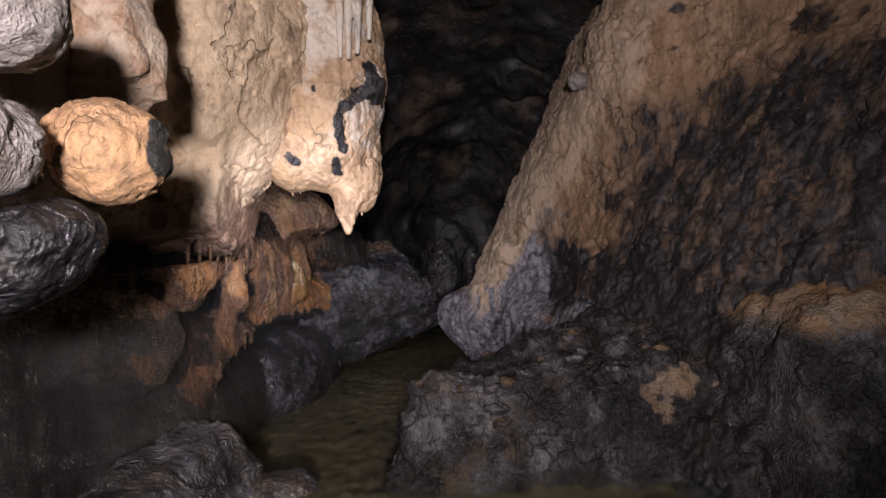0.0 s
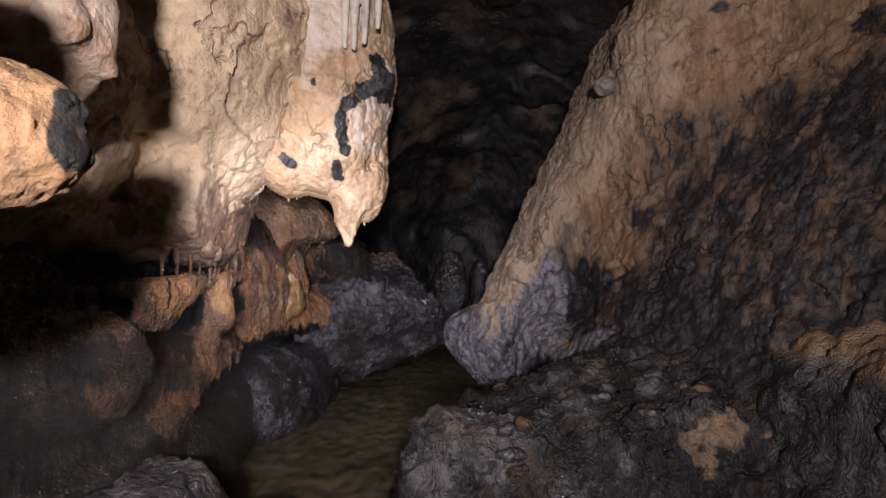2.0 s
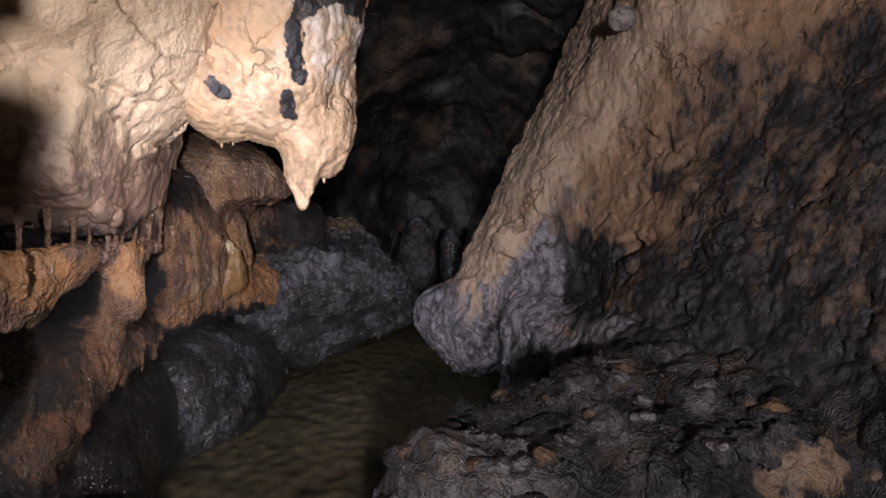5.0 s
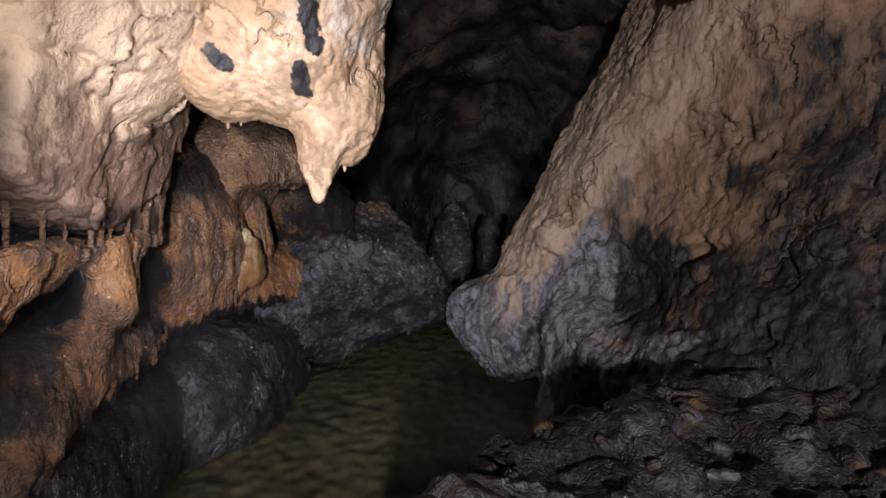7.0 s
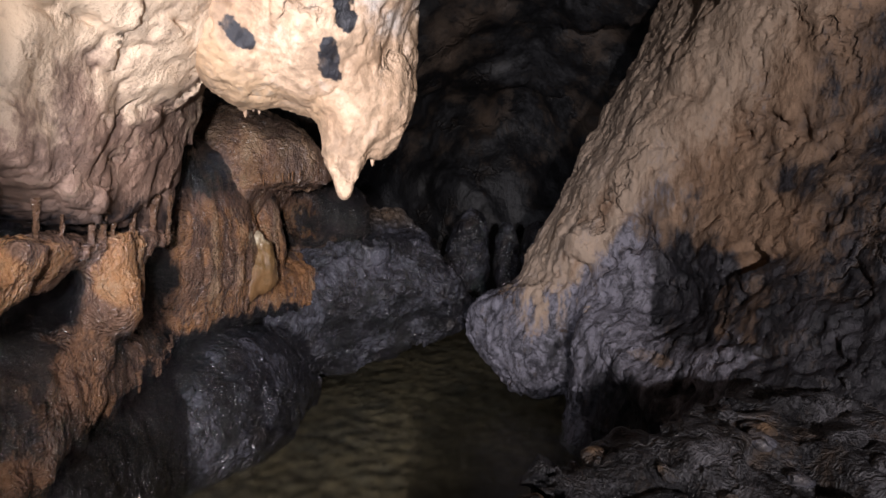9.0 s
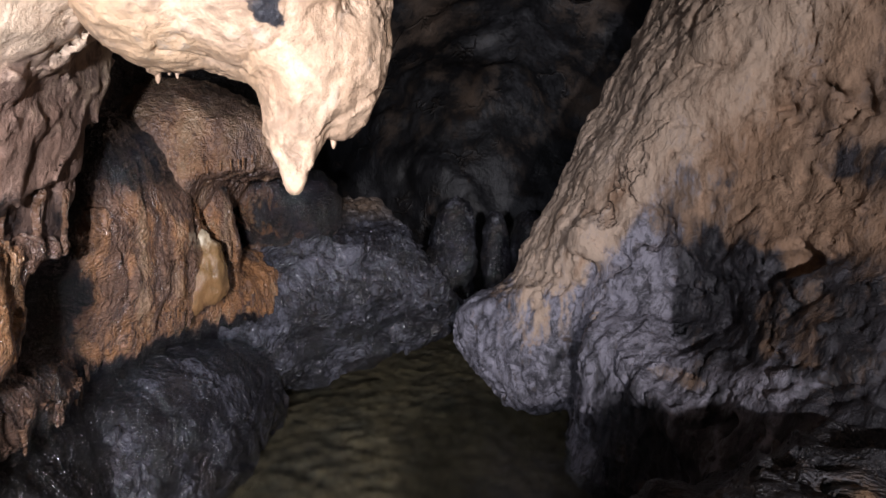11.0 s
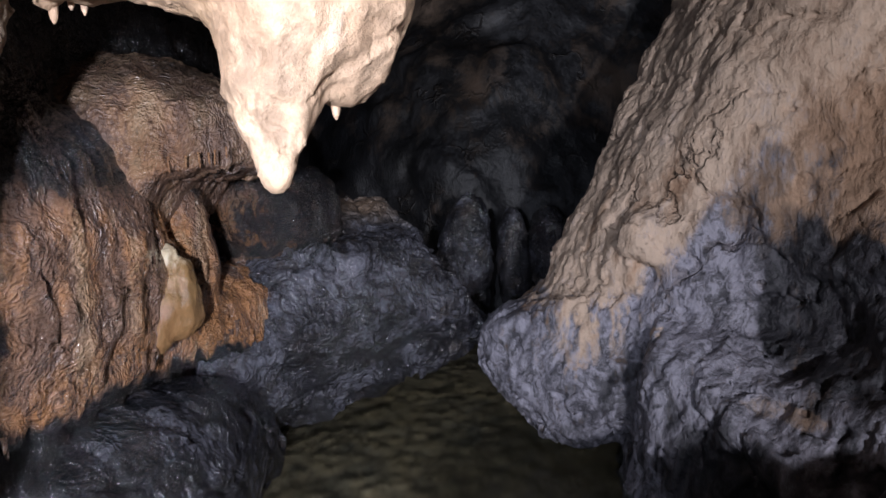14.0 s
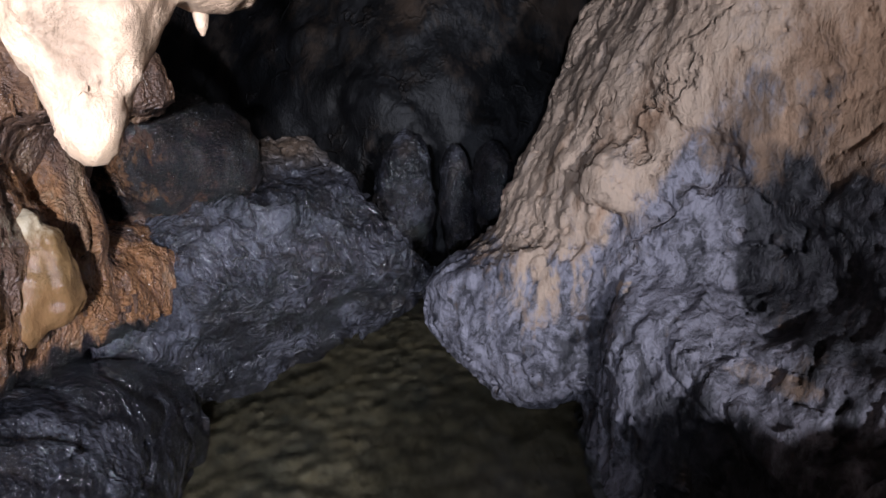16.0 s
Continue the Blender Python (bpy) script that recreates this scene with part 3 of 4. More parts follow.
def left_low_masks(p):
    lip = lip_height(p)
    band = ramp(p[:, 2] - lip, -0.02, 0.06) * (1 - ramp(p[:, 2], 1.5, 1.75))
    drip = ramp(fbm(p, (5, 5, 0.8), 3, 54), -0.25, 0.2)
    # Shade of the recesses behind the columns, painted in by depth.
    hollow_shade = ramp(-1.72 + 0.07 * (1 - ramp(p[:, 1], 5.2, 5.5)) - p[:, 0] + 0.05 * fbm(p, 6, 2, 59), 0.0, 0.1)
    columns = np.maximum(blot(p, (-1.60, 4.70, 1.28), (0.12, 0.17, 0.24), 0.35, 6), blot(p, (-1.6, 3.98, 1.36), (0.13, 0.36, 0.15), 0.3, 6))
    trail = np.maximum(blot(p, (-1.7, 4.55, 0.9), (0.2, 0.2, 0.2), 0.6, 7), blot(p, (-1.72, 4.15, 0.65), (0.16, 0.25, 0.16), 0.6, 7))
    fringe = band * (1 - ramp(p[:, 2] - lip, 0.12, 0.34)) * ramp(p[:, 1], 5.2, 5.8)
    # Dark outside the band above the lip, plus the painted recess shade.
    soot_shade = np.maximum(1 - band, 0.95 * hollow_shade * (1 - fringe) * (1 - 0.7 * ramp(p[:, 1], 5.5, 5.7)))
    soot_shade = np.maximum(soot_shade, ramp(p[:, 2] + 0.1 * fbm(p, 4, 2, 60), 1.5, 1.7) * 0.3) * (1 - 0.9 * columns)
    soot_shade = np.maximum(soot_shade, 0.8 * ramp(p[:, 1], 7.1, 7.4))
    soot_shade = np.maximum(soot_shade, (0.75 + 0.5 * fbm(p, 4, 3, 63)) * ramp(p[:, 1], 6.85, 7.05) * ramp(p[:, 2], 1.18, 1.28))
    # Darker low down on the near shelf.
    soot_shade = np.maximum(soot_shade, (0.6 + 0.9 * fbm(p, (5, 5, 1.5), 3, 62)) * (1 - ramp(p[:, 1], 5.0, 5.4)) * (1 - ramp(p[:, 2], 1.0, 1.15)))
    soot_shade = soot_shade * (1 - 0.42 * trail)
    # Darker on the nearest block, below the ledge.
    soot_shade = np.maximum(soot_shade, (0.8 + 0.6 * fbm(p, 4, 2, 68)) * (1 - ramp(p[:, 1] + 0.2 * fbm(p, 3, 2, 69), 3.65, 3.85)) * (1 - ramp(p[:, 2], 1.15, 1.3)))
    ochre = np.maximum.reduce([0.4 * trail, 0.8 * drip * band * ramp(p[:, 1], 5.2, 5.7), 0.9 * columns, 0.6 * fringe, blot(p, (-1.42, 7.0, 0.98), (0.2, 0.4, 0.22), 0.4, 6)])
    soot_shade = np.minimum(soot_shade, 1 - 0.95 * blot(p, (-1.42, 7.0, 0.98), (0.2, 0.4, 0.22), 0.4, 6))
    return np.stack([soot_shade, ochre, 0.4 * columns + 0.5 * ramp(fbm(p, (9, 9, 1.2), 3, 65), -0.05, 0.3) * ramp(p[:, 1], 5.4, 5.8) * band, 0.85 + 0.5 * fbm(p, 7, 2, 61)], 1)


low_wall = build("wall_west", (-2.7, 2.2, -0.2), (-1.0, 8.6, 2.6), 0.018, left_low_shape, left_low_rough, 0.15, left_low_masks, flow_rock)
tagged(low_wall, "wet brown and orange flowstone wall", "cave wall", kind="structure")
DRIPS = 64


def shell_shape(p):
    return -ell(p, (0.3, 4.6, 1.4), (3.0, 6.9, 3.3))


def shell_rough(p):
    q = warped(p, 0.3, 0.8, 64)
    one, two, ident = cells(q, (1.1, 1.1, 0.9), 65)
    return 0.25 * fbm(p, 0.7, 4, 61) + 0.05 * ridged(q, (2.5, 2.5, 2.0), 3, 62) + 0.2 * (ident - 0.5) * ramp(two - one, 0, 0.2) + 0.05 * fbm(p, 3.0, 3, 66)


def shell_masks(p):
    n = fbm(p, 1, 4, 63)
    # Patchy dark coat, heavier towards the bottom.
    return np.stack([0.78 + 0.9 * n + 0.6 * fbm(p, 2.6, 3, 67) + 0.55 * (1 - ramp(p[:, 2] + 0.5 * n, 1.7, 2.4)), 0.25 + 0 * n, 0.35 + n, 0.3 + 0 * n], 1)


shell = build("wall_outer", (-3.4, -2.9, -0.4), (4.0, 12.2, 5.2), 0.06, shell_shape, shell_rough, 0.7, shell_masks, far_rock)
tagged(shell, "dark brown rough cave walls and roof", "cave wall", kind="structure")


# ---- things: stalactite, curtain, stalagmite ----
def icicle(name, top, length, thick, material, parent, mask=(0, 0.2, 0.25, 0.6), lean=0.0):
    """A small hanging straw: a lathe with a wavy skin and a drop at its end."""
    rows, sides = 7, 9
    pts, fcs = [], []
    for i in range(rows + 1):
        t = i / rows
        r = thick * (1.25 - 0.55 * t) * (1 + 0.12 * math.sin(9 * t + 40 * length)) * (1 if i < rows else 0.35)
        for k in range(sides):
            a = 2 * math.pi * k / sides
            pts.append((top[0] + r * math.cos(a) + lean * t * length, top[1] + r * math.sin(a), top[2] + 0.02 - t * (length + 0.02)))
    for i in range(rows):
        for k in range(sides):
            j = (k + 1) % sides
            fcs.append((i * sides + k, (i + 1) * sides + k, (i + 1) * sides + j, i * sides + j))
    for k in range(1, sides - 1, 2):
        j = min(k + 2, sides - 1)
        fcs.append((rows * sides, rows * sides + j, rows * sides + k + 1, rows * sides + k))
    p = np.array(pts)
    return mesh_object(name, p, np.array(fcs), material, plain_mask(p, *mask), parent)


brim = np.empty(3 * len(low_wall.data.vertices))
low_wall.data.vertices.foreach_get("co", brim)
brim = brim.reshape(-1, 3) + np.array(low_wall.location)
fate = random.Random(5)
for n in range(DRIPS):
    y = 4.9 + 1.9 * (n + fate.uniform(-0.4, 0.4)) / DRIPS
    edge_of = brim[(np.abs(brim[:, 1] - y) < 0.03) & (brim[:, 0] > -1.9)]
    high_of = lip_height(np.array([[-1.7, y, 0.8]]))[0]
    edge_of = edge_of[np.abs(edge_of[:, 2] - high_of - 0.05) < 0.09]
    if not len(edge_of):
        continue
    x, y, z = edge_of[edge_of[:, 0].argmax()]
    icicle("drip", (x - 0.012, y, z + 0.01), 0.015 + 0.06 * fate.random() ** 2, 0.008 + 0.010 * fate.random(), flow_rock, low_wall, (0.25, 0.3, 0.2, 0.9), lean=fate.uniform(-0.15, 0.15))


def stal_shape(p):
    tip = join(0.03, spine(p, (-0.752, 4.80, 1.628), (-0.757, 4.83, 1.79), 0.012, 0.085), spine(p, (-0.757, 4.83, 1.79), (-0.72, 4.85, 2.02), 0.08, 0.17))
    lobe = ell(p, (-0.635, 4.93, 2.2), (0.155, 0.18, 0.42))
    body = ell(p, (-0.86, 4.85, 2.95), (0.46, 0.62, 1.0))
    lip = ell(p, (-1.13, 4.78, 2.3), (0.24, 0.38, 0.33))
    knob = ell(p, (-0.5, 4.6, 2.72), (0.12, 0.16, 0.13))
    nubs = join(0.02, spine(p, (-1.20, 4.87, 2.12), (-1.19, 4.89, 1.985), 0.06, 0.018), spine(p, (-1.13, 4.89, 2.12), (-1.14, 4.90, 2.01), 0.05, 0.016), spine(p, (-1.04, 4.88, 2.15), (-1.035, 4.89, 2.06), 0.05, 0.02))
    return join(0.025, join(0.06, tip, lobe, body, lip, knob), nubs)


def stal_rough(p):
    q = warped(p, 0.06, 3, 75)
    one, two, ident = cells(q, (3.5, 3.5, 2.5), 76)
    out = 0.03 * fbm(p, 2.6, 4, 71) - 0.016 * ridged(q, (9, 9, 4), 3, 72) + 0.03 * (ident - 0.5) * ramp(two - one, 0, 0.15) * ramp(p[:, 2], 1.9, 2.3)
    return out + 0.014 * vein(q, 2.6, 77, 0.04) - 0.008 * ridged(p, 26, 2, 78)


def stal_masks(p):
    black = np.maximum.reduce([stroke(p, [(-0.38, 2.68, 0.06), (-0.56, 2.58, 0.05), (-0.68, 2.46, 0.035), (-0.70, 2.32, 0.035), (-0.69, 2.22, 0.035)]), stroke(p, [(-0.75, 2.13, 0.03), (-0.76, 2.07, 0.035)], 6),
                               stroke(p, [(-1.08, 2.19, 0.04), (-1.03, 2.14, 0.03)], 7), stroke(p, [(-0.46, 2.8, 0.05), (-0.45, 2.62, 0.07)], 8), stroke(p, [(-0.83, 2.62, 0.02), (-0.83, 2.60, 0.02)], 9)])
    black = ramp(black + 1.1 * fbm(p, 16, 3, 80), 0.3, 0.8) * ramp(black, 0.02, 0.3) * (1 - ramp(p[:, 1], 4.75, 4.95))
    n = fbm(p, 2.2, 3, 74)
    return np.stack([black, 0.5 * ramp(fbm(p, 2.0, 3, 73), -0.05, 0.25), 0.15 + 0.7 * ramp(n, -0.1, 0.3) * ramp(p[:, 2], 1.9, 2.4), 0.3 + 0.2 * n], 1)


stalactite = build("stalactite", (-1.5, 4.0, 1.5), (-0.2, 5.6, 4.1), 0.011, stal_shape, stal_rough, 0.13, stal_masks, calcite)
tagged(stalactite, "large cream calcite stalactite with black patches hanging from the roof", "stalactite")
for place, length, thick in [((-1.19, 4.90, 1.99), 0.05, 0.009), ((-1.155, 4.9, 2.0), 0.035, 0.007), ((-1.13, 4.9, 2.0), 0.045, 0.007), ((-1.035, 4.9, 2.05), 0.04, 0.011),
                             ((-1.2, 4.86, 2.02), 0.05, 0.009), ((-0.655, 4.93, 1.80), 0.055, 0.010), ((-1.08, 4.9, 2.02), 0.02, 0.006)]:
    icicle("straw", place, length, thick, calcite, stalactite)


def drape_shape(p):
    return join(0.025, *[spine(p, (x, 4.32 + dy, 3.75), (x - 0.03 + e, 4.26 + dy, z), 0.045, 0.014) for x, dy, e, z in
                         ((-0.60, 0.0, 0.0, 2.82), (-0.52, -0.03, -0.02, 2.80), (-0.45, 0.0, -0.03, 2.84), (-0.38, 0.06, -0.02, 2.95), (-0.66, 0.05, 0.01, 2.9))])


build("drapery", (-0.85, 4.1, 2.7), (-0.2, 4.6, 3.8), 0.012, drape_shape, lambda p: -0.006 * ridged(p, (14, 14, 2), 2, 79), 0.06,
      lambda p: np.stack([0.25 * ramp(fbm(p, (9, 9, 1), 2, 80), 0.1, 0.3), 0 * p[:, 0], 0.9 + 0 * p[:, 0], 0.4 + 0 * p[:, 0]], 1), calcite, stalactite)["label"] = "grey-white folded calcite drapery"


def curtain_shape(p):
    body = ell(p, (-1.93, 6.62, 1.74), (0.74, 0.54, 0.50))
    return meet(0.03, body, (1.74 + 0.13 * (p[:, 0] + 1.4) - 0.45 * ramp(-p[:, 0], 1.52, 1.85) + 0.03 * fbm(p, (11, 11, 0.5), 2, 66)) - p[:, 2])


curtain = build("flowstone_drape", (-2.6, 5.9, 1.15), (-0.95, 7.1, 3.4), 0.016, curtain_shape, lambda p: 0.05 * fbm(p, 2.2, 4, 67) - 0.03 * ridged(p, (9, 9, 2), 3, 68) - 0.016 * ridged(p, (21, 21, 7), 2, 65), 0.15,
                lambda p: np.stack([0.15 + 0.7 * fbm(p, 2.5, 3, 69), 0.3 + 0.5 * fbm(p, 3, 2, 70), 0.3 + 0.6 * fbm(p, (6, 6, 1.5), 3, 64) + 0.2 * ramp(p[:, 2], 1.8, 2.0), 0.5 + 0.4 * fbm(p, 5, 2, 66)], 1), flow_rock)
tagged(curtain, "brown damp flowstone curtain with small straws on its lower edge", "flowstone")
for x, z, length, thick in [(-1.50, 1.75, 0.05, 0.006), (-1.43, 1.75, 0.03, 0.004), (-1.38, 1.76, 0.045, 0.005), (-1.34, 1.76, 0.03, 0.004), (-1.315, 1.77, 0.045, 0.005), (-1.58, 1.73, 0.06, 0.008),
                            (-1.66, 1.72, 0.05, 0.008), (-1.54, 1.74, 0.025, 0.005), (-1.27, 1.78, 0.025, 0.004), (-1.74, 1.71, 0.045, 0.007), (-1.61, 1.73, 0.03, 0.004)]:
    icicle("straw", (x, 6.15 + 0.15 * (x + 1.5) ** 2, z), length, thick, flow_rock, curtain, (0, 0.6, 0.3, 0.6), lean=0.1 * math.sin(40 * x))


def stalagmite_shape(p):
    return join(0.025, spine(p, (-1.575, 6.25, 1.375), (-1.61, 6.29, 1.16), 0.044, 0.11), spine(p, (-1.515, 6.26, 1.30), (-1.56, 6.30, 1.1), 0.04, 0.10), spine(p, (-1.60, 6.24, 1.16), (-1.64, 6.22, 1.02), 0.07, 0.07))


honey = rock("honey_calcite", (0.29, 0.18, 0.08), (0.26, 0.14, 0.06), (0.62, 0.52, 0.36), SOOT, (0.1, 0.1, 0.1), 18, 0.5, 0.5, 0.12, 0.4, 0.4, 1.0, 0.2)
stalagmite = build("stalagmite", (-1.78, 6.05, 0.95), (-1.4, 6.45, 1.5), 0.009, stalagmite_shape, lambda p: 0.028 * fbm(p, (8, 8, 5), 3, 91) - 0.011 * ridged(p, (20, 20, 5), 2, 92), 0.05,
                   lambda p: np.stack([0 * p[:, 0], 0.7 * (1 - ramp(p[:, 2] + 0.05 * fbm(p, 9, 2, 93), 1.1, 1.3)), 0.75 * ramp(p[:, 2] + 0.06 * fbm(p, 9, 2, 93), 1.2, 1.42), 0.9 + 0 * p[:, 0]], 1), honey)
tagged(stalagmite, "small pale twin stalagmite, yellow and wet, on the flowstone", "stalagmite")

# little pillars in the slot under the overhang
for n, (y, thick) in enumerate([(4.0, 0.016), (4.18, 0.013), (4.31, 0.010), (4.48, 0.014), (4.55, 0.018), (4.62, 0.012), (4.76, 0.02), (4.93, 0.022), (5.08, 0.014), (3.82, 0.014)]):
    def pillar_shape(p, y=y, thick=thick):
        return join(0.02, spine(p, (-1.60, y, 1.60), (-1.605, y, 1.49), thick * 1.3, thick * 0.45), spine(p, (-1.605, y, 1.49), (-1.62, y + 0.01, 1.40), thick * 0.45, thick * 1.2))
    post = build("dripstone_post", (-1.68, y - 0.07, 1.38), (-1.52, y + 0.08, 1.64), 0.006, pillar_shape, lambda p: 0.004 * fbm(p, 16, 2, 94), 0.03,
                 lambda p: plain_mask(p, 0.35, 0.35, 0.15, 0.6), flow_rock)
    tagged(post, "thin brown dripstone post joining ledge and flowstone", "dripstone", "posts under the overhang")


# ---- things: rocks ----
def cut_rock(name, label, low, high, step, planes, seed, material, masks, round_=0.1, amount=0.05, extra=None):
    """One rock with flat broken faces: what lies behind all the planes, roughened."""
    def shape(p):
        d = meet(round_, *[plane(p, q, m) for q, m in planes])
        return join(round_, d, extra(p)) if extra else d

    def rough(p):
        q = warped(p, 0.08, 3, seed)
        one, two, ident = cells(q, 3.6, seed)
        three, four, other = cells(q, (9, 9, 7), seed + 1)
        return amount * (1.3 * fbm(p, 2, 4, seed) + 1.2 * (ident - 0.5) * ramp(two - one, 0, 0.12) + 0.7 * (three - 0.45) - 0.45 * ridged(q, (10, 10, 6), 3, seed + 2))

    return tagged(build(name, low, high, step, shape, rough, 4 * amount + round_ * 0.5, masks, material), label, "rock")


def chunk(name, label, centre, radii, turn, step, seed, material, masks, amount=0.25, category="rock", group=""):
    """One rounded rock: an ellipsoid, cracked and roughened."""
    r = np.array(radii, float)
    reach = 1.5 * r.max()
    low, high = np.array(centre) - reach, np.array(centre) + reach
    low[2] = max(low[2], -0.25)

    def rough(p):
        f = 1.0 / r.mean()
        q = warped(p, 0.12 / f, 1.3 * f, seed)
        one, two, ident = cells(q, 1.5 * f, seed)
        return r.min() * amount * (0.8 * fbm(p, 1.1 * f, 4, seed) + 0.55 * (ident - 0.5) * ramp(two - one, 0, 0.12) + 0.3 * (one - 0.5) - 0.25 * ridged(q, 3.5 * f, 3, seed + 2) + 0.35 * vein(q, 1.1 * f, seed + 4, 0.05))

    ob = build(name, low, high, step, lambda p: ell(p, centre, radii, turn), rough, r.min() * (0.5 + amount), masks, material)
    return tagged(ob, label, category, group)


def mask_of(soot_shade, ochre, pale, wet, freq=3.0, seed=1):
    def masks(p):
        n = fbm(p, freq, 3, seed)
        return np.stack([soot_shade + 0.6 * n, ochre - 0.5 * n, pale + 0.7 * fbm(p, freq, 3, seed + 9), wet + 0.4 * fbm(p, 2 * freq, 2, seed + 5)], 1)
    return masks


def top_tan(level, soot_shade, wet, seed):
    def masks(p):
        n = fbm(p, 3.5, 3, seed)
        up = ramp(p[:, 2] + 0.12 * n, level - 0.1, level + 0.1)
        return np.stack([soot_shade * (1 - up) + 0.5 * n, 0.6 * up, 0.45 + 0.6 * fbm(p, 3, 3, seed + 1), wet + 0.3 * fbm(p, 6, 2, seed + 2) - 0.4 * up], 1)
    return masks


nodule_tan = rock("orange_tan_nodule", (0.50, 0.30, 0.17), (0.46, 0.26, 0.12), (0.58, 0.44, 0.32), (0.03, 0.03, 0.03), (0.1, 0.1, 0.1), 26, 1.0, 0.7, 0.3, 0.75, 0.6, 5.0, 0.2)
nodule_grey = rock("grey_pitted_nodule", (0.22, 0.19, 0.18), (0.30, 0.22, 0.17), (0.40, 0.36, 0.35), (0.03, 0.03, 0.035), (0.16, 0.15, 0.16), 26, 1.0, 1.0, 0.25, 0.6, 0.45, 5.0, 0.5)
chunk("boulder", "orange-tan rounded rock nodule jammed against the cave wall", (-0.895, 1.70, 1.785), (0.155, 0.17, 0.138), (0, 8, 0), 0.009, 81, nodule_tan,
      lambda p: np.stack([np.maximum(blot(p, (-1.03, 1.6, 1.75), (0.07, 0.2, 0.1), 0.4, 12), blot(p, (-0.74, 1.75, 1.8), (0.022, 0.2, 0.12), 0.4, 12)), 0.3 + 0.4 * fbm(p, 6, 2, 2), 0.3 * fbm(p, 5, 2, 4), 0.15 + 0 * p[:, 0]], 1), 0.22)
chunk("boulder", "grey weathered rounded rock nodule on the cave wall", (-0.975, 1.30, 1.745), (0.135, 0.16, 0.118), (0, 0, 0), 0.009, 82, nodule_grey, mask_of(0.15, 0.05, 0.5, 0.2, 7, 2))
chunk("boulder", "grey pitted rock nodule high on the cave wall", (-0.90, 1.28, 2.03), (0.155, 0.18, 0.115), (0, 0, 0), 0.009, 83, nodule_grey, mask_of(0.1, 0.3, 0.6, 0.2, 7, 3))
chunk("boulder", "black rounded rock below the nodules", (-1.12, 1.57, 1.5), (0.25, 0.28, 0.13), (0, -22, 0), 0.011, 84, black_rock, mask_of(1.0, 0, 0.0, 0.4, 5, 4))
cut_rock("boulder", "yellow-brown rock block set in the cave wall", (-1.4, 2.0, 1.95), (-0.9, 2.7, 2.8), 0.012,
         [((-1.02, 2.2, 2.3), (0.9, -0.2, 0.1)), ((-1.1, 2.12, 2.3), (0.2, -0.95, 0.0)), ((-1.1, 2.2, 2.12), (0.2, -0.3, -0.9)), ((-1.04, 2.36, 2.3), (0.4, 0.9, 0))], 95, brown_rock, mask_of(-0.1, 0.75, 0.5, 0.1, 6, 8), 0.06, 0.03)
chunk("rock", "black wet rounded rock at the stream's edge", (-1.85, 6.3, 0.2), (0.43, 1.12, 0.52), (0, 0, -14), 0.018, 85, black_rock, mask_of(1.0, 0.0, 0.3, 0.9, 4, 5), 0.26)
cut_rock("rock", "dark grey undercut rock with a brown top beside the stream", (-1.75, 6.9, 0.1), (-0.0, 8.9, 1.6), 0.018,
         [((-0.67, 7.43, 0.82), (0.44, -0.71, -0.55)), ((-0.80, 7.42, 1.02), (0.46, -0.8, 0.4)), ((-0.7, 7.7, 1.27), (0.1, -0.3, 1)), ((-0.50, 7.8, 1.22), (0.75, 0.1, 0.6)),
          ((-1.4, 7.2, 0.04), (0.36, 0.0, -1)), ((-1, 8.6, 1), (0, 1, 0))], 86, black_rock, top_tan(1.40, 0.95, 0.75, 6), 0.08, 0.075)
rubble = cut_rock("rock", "black and brown rough rubble slope in the stream", (-0.7, 3.4, -0.2), (2.3, 6.9, 1.2), 0.02,
         [((0.18, 4.24, 0.54), (-0.12, -0.2, 0.95)), ((-0.50, 4.6, 0.1), (-0.9, -0.1, 0.3)), ((0.08, 4.62, 0.45), (-0.75, 0.62, 0.25)), ((1.2, 3.85, 0.66), (0.1, -0.35, 0.9)), ((0.4, 3.78, 0.0), (-0.1, -0.9, 0.3)), ((0.8, 5.3, 0.66), (-0.1, 0.3, 0.95)), ((0.3, 4.9, 0.5), (-0.3, 0.45, 0.85))],
         87, rubble_rock, lambda p: np.stack([0.95 + 0.7 * fbm(p, 2.5, 3, 7) - 0.85 * blot(p, (1.35, 3.78, 0.5), (0.17, 0.28, 0.17), 2.0, 6), 0.35 + 0.5 * fbm(p, 4, 2, 8), 0.35 + 0.7 * fbm(p, 3.5, 3, 9) + 0.5 * blot(p, (-0.05, 4.1, 0.4), (0.4, 0.4, 0.3), 0.5, 4), 0.5 + 0.4 * fbm(p, 6, 2, 10)], 1),
         0.1, 0.085, lambda p: ell(p, (0.0, 4.15, 0.22), (0.36, 0.34, 0.36)))
cut_rock("rock", "dark rock with a tan top by the wall", (1.35, 2.7, -0.2), (3.1, 4.4, 1.4), 0.022,
         [((1.66, 3.45, 0.6), (-0.95, -0.25, 0.15)), ((2.15, 3.4, 1.08), (-0.2, -0.1, 1)), ((1.76, 3.42, 0.90), (-0.7, 0, 0.7)), ((2.05, 3.05, 0.6), (-0.1, -0.95, 0.2)), ((2.15, 4.1, 0.6), (0, 1, 0))], 88, rubble_rock, top_tan(0.90, 0.95, 0.2, 11), 0.06, 0.06)
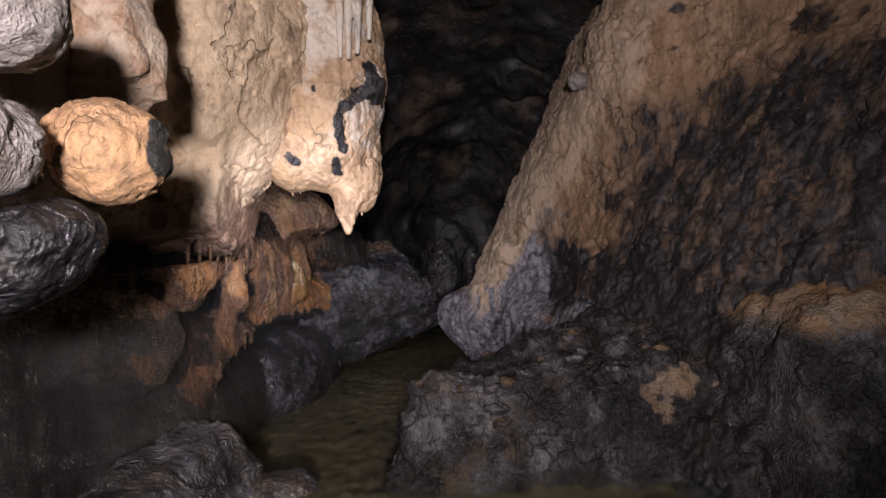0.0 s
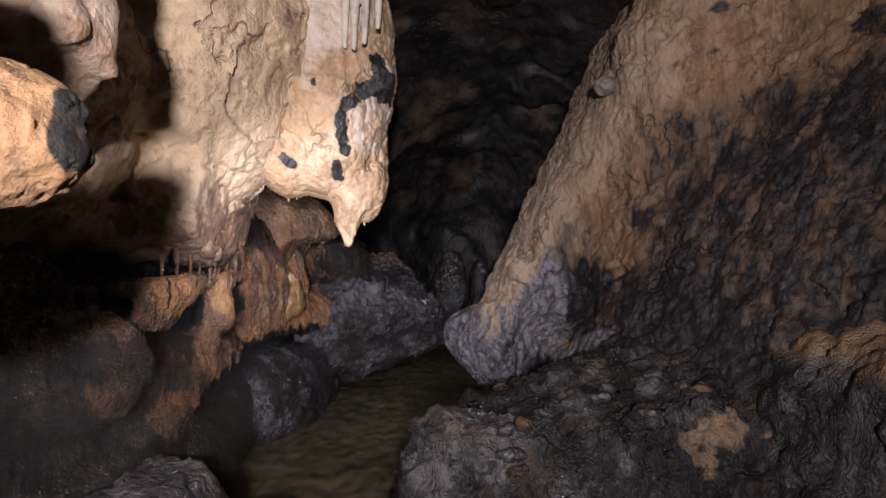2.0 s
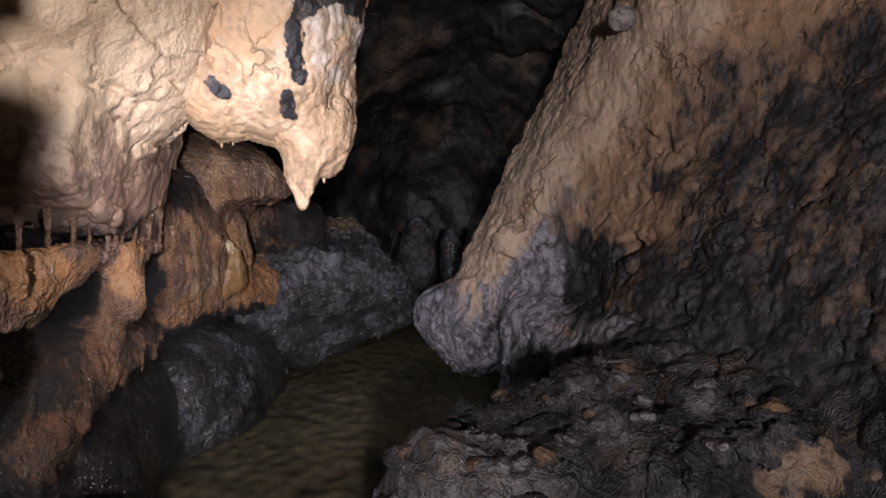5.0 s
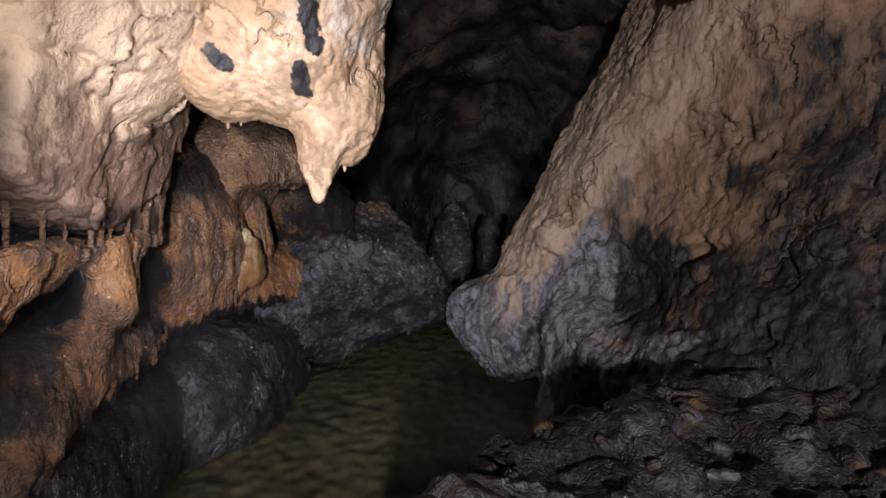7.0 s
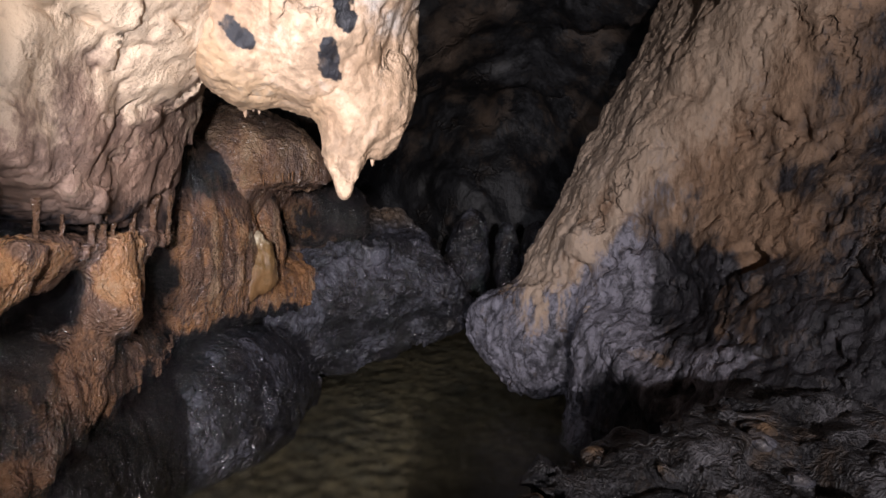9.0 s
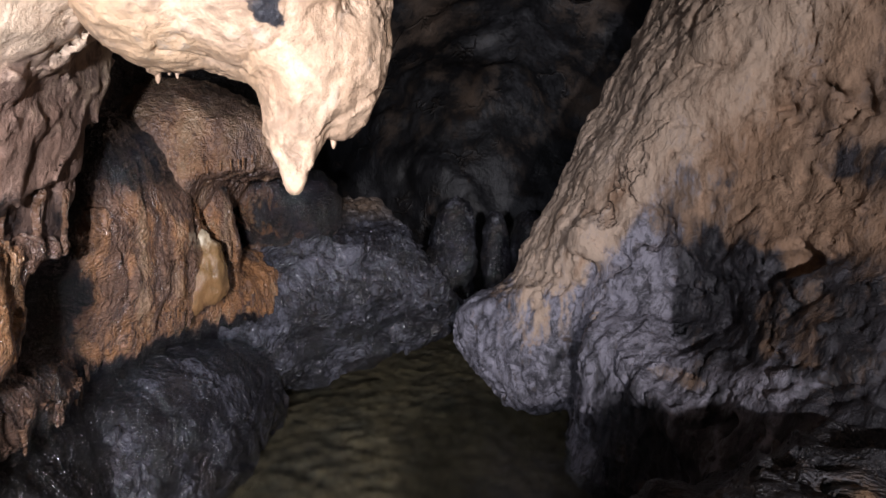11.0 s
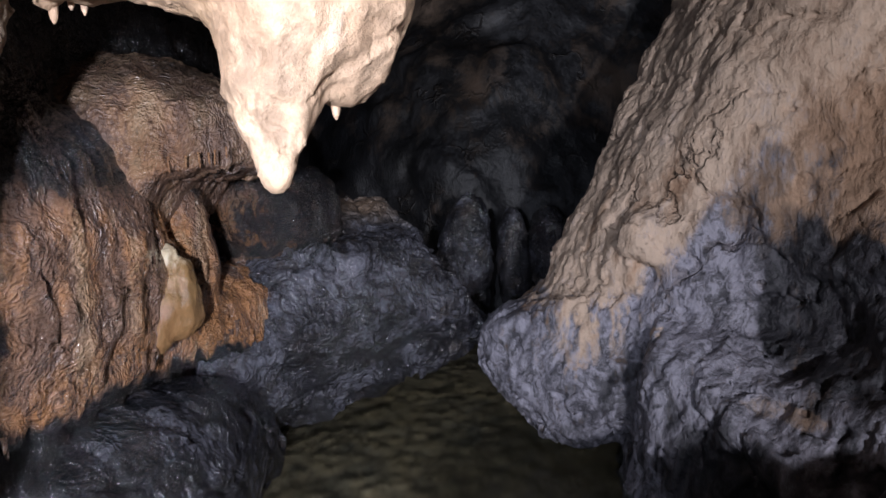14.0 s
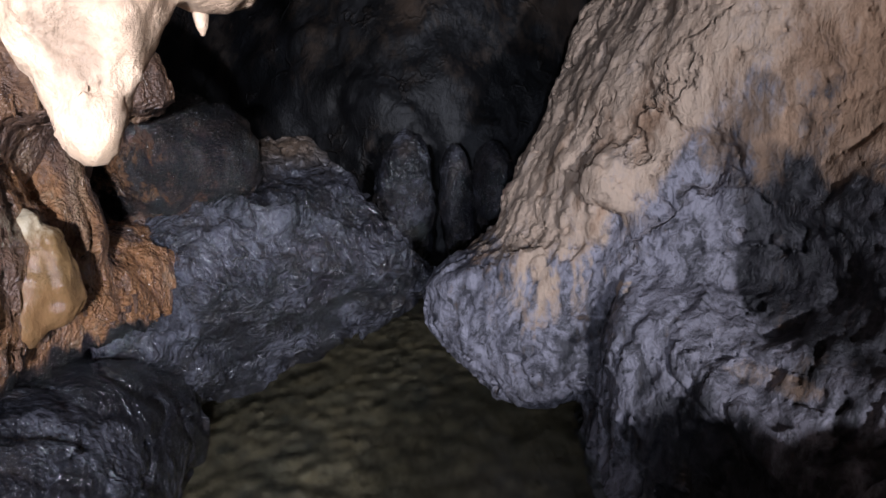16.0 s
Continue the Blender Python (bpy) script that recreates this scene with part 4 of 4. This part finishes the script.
cut_rock("rock", "blue-black rock standing in the stream bed", (-2.5, 2.5, -0.2), (-1.1, 3.9, 0.7), 0.022,
         [((-1.75, 3.1, 0.32), (0.2, -0.2, 1)), ((-1.5, 3.1, 0.1), (0.9, -0.3, 0.4)), ((-1.8, 2.75, 0.1), (0, -1, 0.3))], 89, black_rock, mask_of(0.7, 0.0, 0.5, 0.4, 4, 12), 0.1, 0.05)
chunk("rock", "low wet brown rock awash in the stream", (-1.2, 3.85, -0.02), (0.3, 0.2, 0.12), (0, 0, 10), 0.015, 90, black_rock, mask_of(0.5, 0.3, 0.4, 0.8, 6, 13))
for centre, radii, turn, seed in (((-0.12, 9.4, 0.95), (0.27, 0.25, 0.62), (0, 6, 0), 96), ((0.34, 9.4, 0.85), (0.16, 0.2, 0.6), (0, -3, 0), 97), ((0.7, 9.6, 1.0), (0.2, 0.25, 0.45), (0, 0, 0), 98)):
    chunk("rock_pillar", "black wet rock pillar at the back of the passage", centre, radii, turn, 0.025, seed, black_rock, mask_of(0.8, 0, 0.3, 0.7, 5, seed), 0.3, "rock", "pillars at the back")
chunk("nodule", "pale grey rounded nodule stuck on the leaning wall", (1.38, 5.97, 2.95), (0.11, 0.1, 0.085), (0, 15, 0), 0.012, 99, nodule_grey, mask_of(0.0, 0.0, 0.8, 0.2, 7, 14))


# ---- loose stones on the rubble slope ----
def loose_stone(name, radii, seed, material, masks):
    r = np.array(radii)

    def rough(p):
        one, two, ident = cells(p, 0.9 / r.mean(), seed)
        return r.min() * (0.5 * fbm(p, 0.8 / r.mean(), 3, seed) + 0.6 * (ident - 0.5) * ramp(two - one, 0, 0.1))

    pts, fcs = solid(-1.7 * r, 1.7 * r, r.min() / 4.5, lambda p: ell(p, (0, 0, 0), radii), rough, r.min())
    return mesh_object(name, pts, fcs, material, masks(pts + seed), origin=(0, 0, 0))


STONES = [loose_stone("stone", radii, seed, material, mask_of(soot_shade, ochre, pale, 0.5, 9, seed)) for radii, seed, material, soot_shade, ochre, pale in
          (((0.08, 0.05, 0.03), 201, rubble_rock, 0.75, 0.35, 0.3), ((0.06, 0.045, 0.025), 202, black_rock, 0.6, 0.1, 0.6), ((0.11, 0.07, 0.04), 203, black_rock, 0.8, 0.1, 0.5),
           ((0.045, 0.03, 0.02), 204, rubble_rock, 0.65, 0.35, 0.5), ((0.07, 0.05, 0.035), 205, rubble_rock, 0.9, 0.2, 0.4))]
WORDS = ("dark brown broken stone lying on the rubble slope", "grey worn stone lying on the rubble slope", "black angular stone lying on the rubble slope", "small tan stone chip on the rubble slope", "brown stone lying on the rubble slope")
ground = np.empty(3 * len(rubble.data.vertices))
rubble.data.vertices.foreach_get("co", ground)
ground = ground.reshape(-1, 3) + np.array(rubble.location)
dice = random.Random(11)
laid = 0
while laid < 22:
    x, y = dice.uniform(-0.3, 1.7), dice.uniform(3.75, 4.65)
    beside = ground[(np.abs(ground[:, 0] - x) < 0.03) & (np.abs(ground[:, 1] - y) < 0.03) & (ground[:, 2] > 0.06)]
    if not len(beside):
        continue
    kind = dice.randrange(5)
    m = pose(x, y, beside[:, 2].max() - 0.006, dice.uniform(-25, 25), dice.uniform(-25, 25), dice.uniform(0, 360))
    tagged(copy_thing(STONES[kind], m), WORDS[kind], "stone", "stones on the rubble slope")
    laid += 1
for ob in STONES:
    bpy.data.objects.remove(ob)
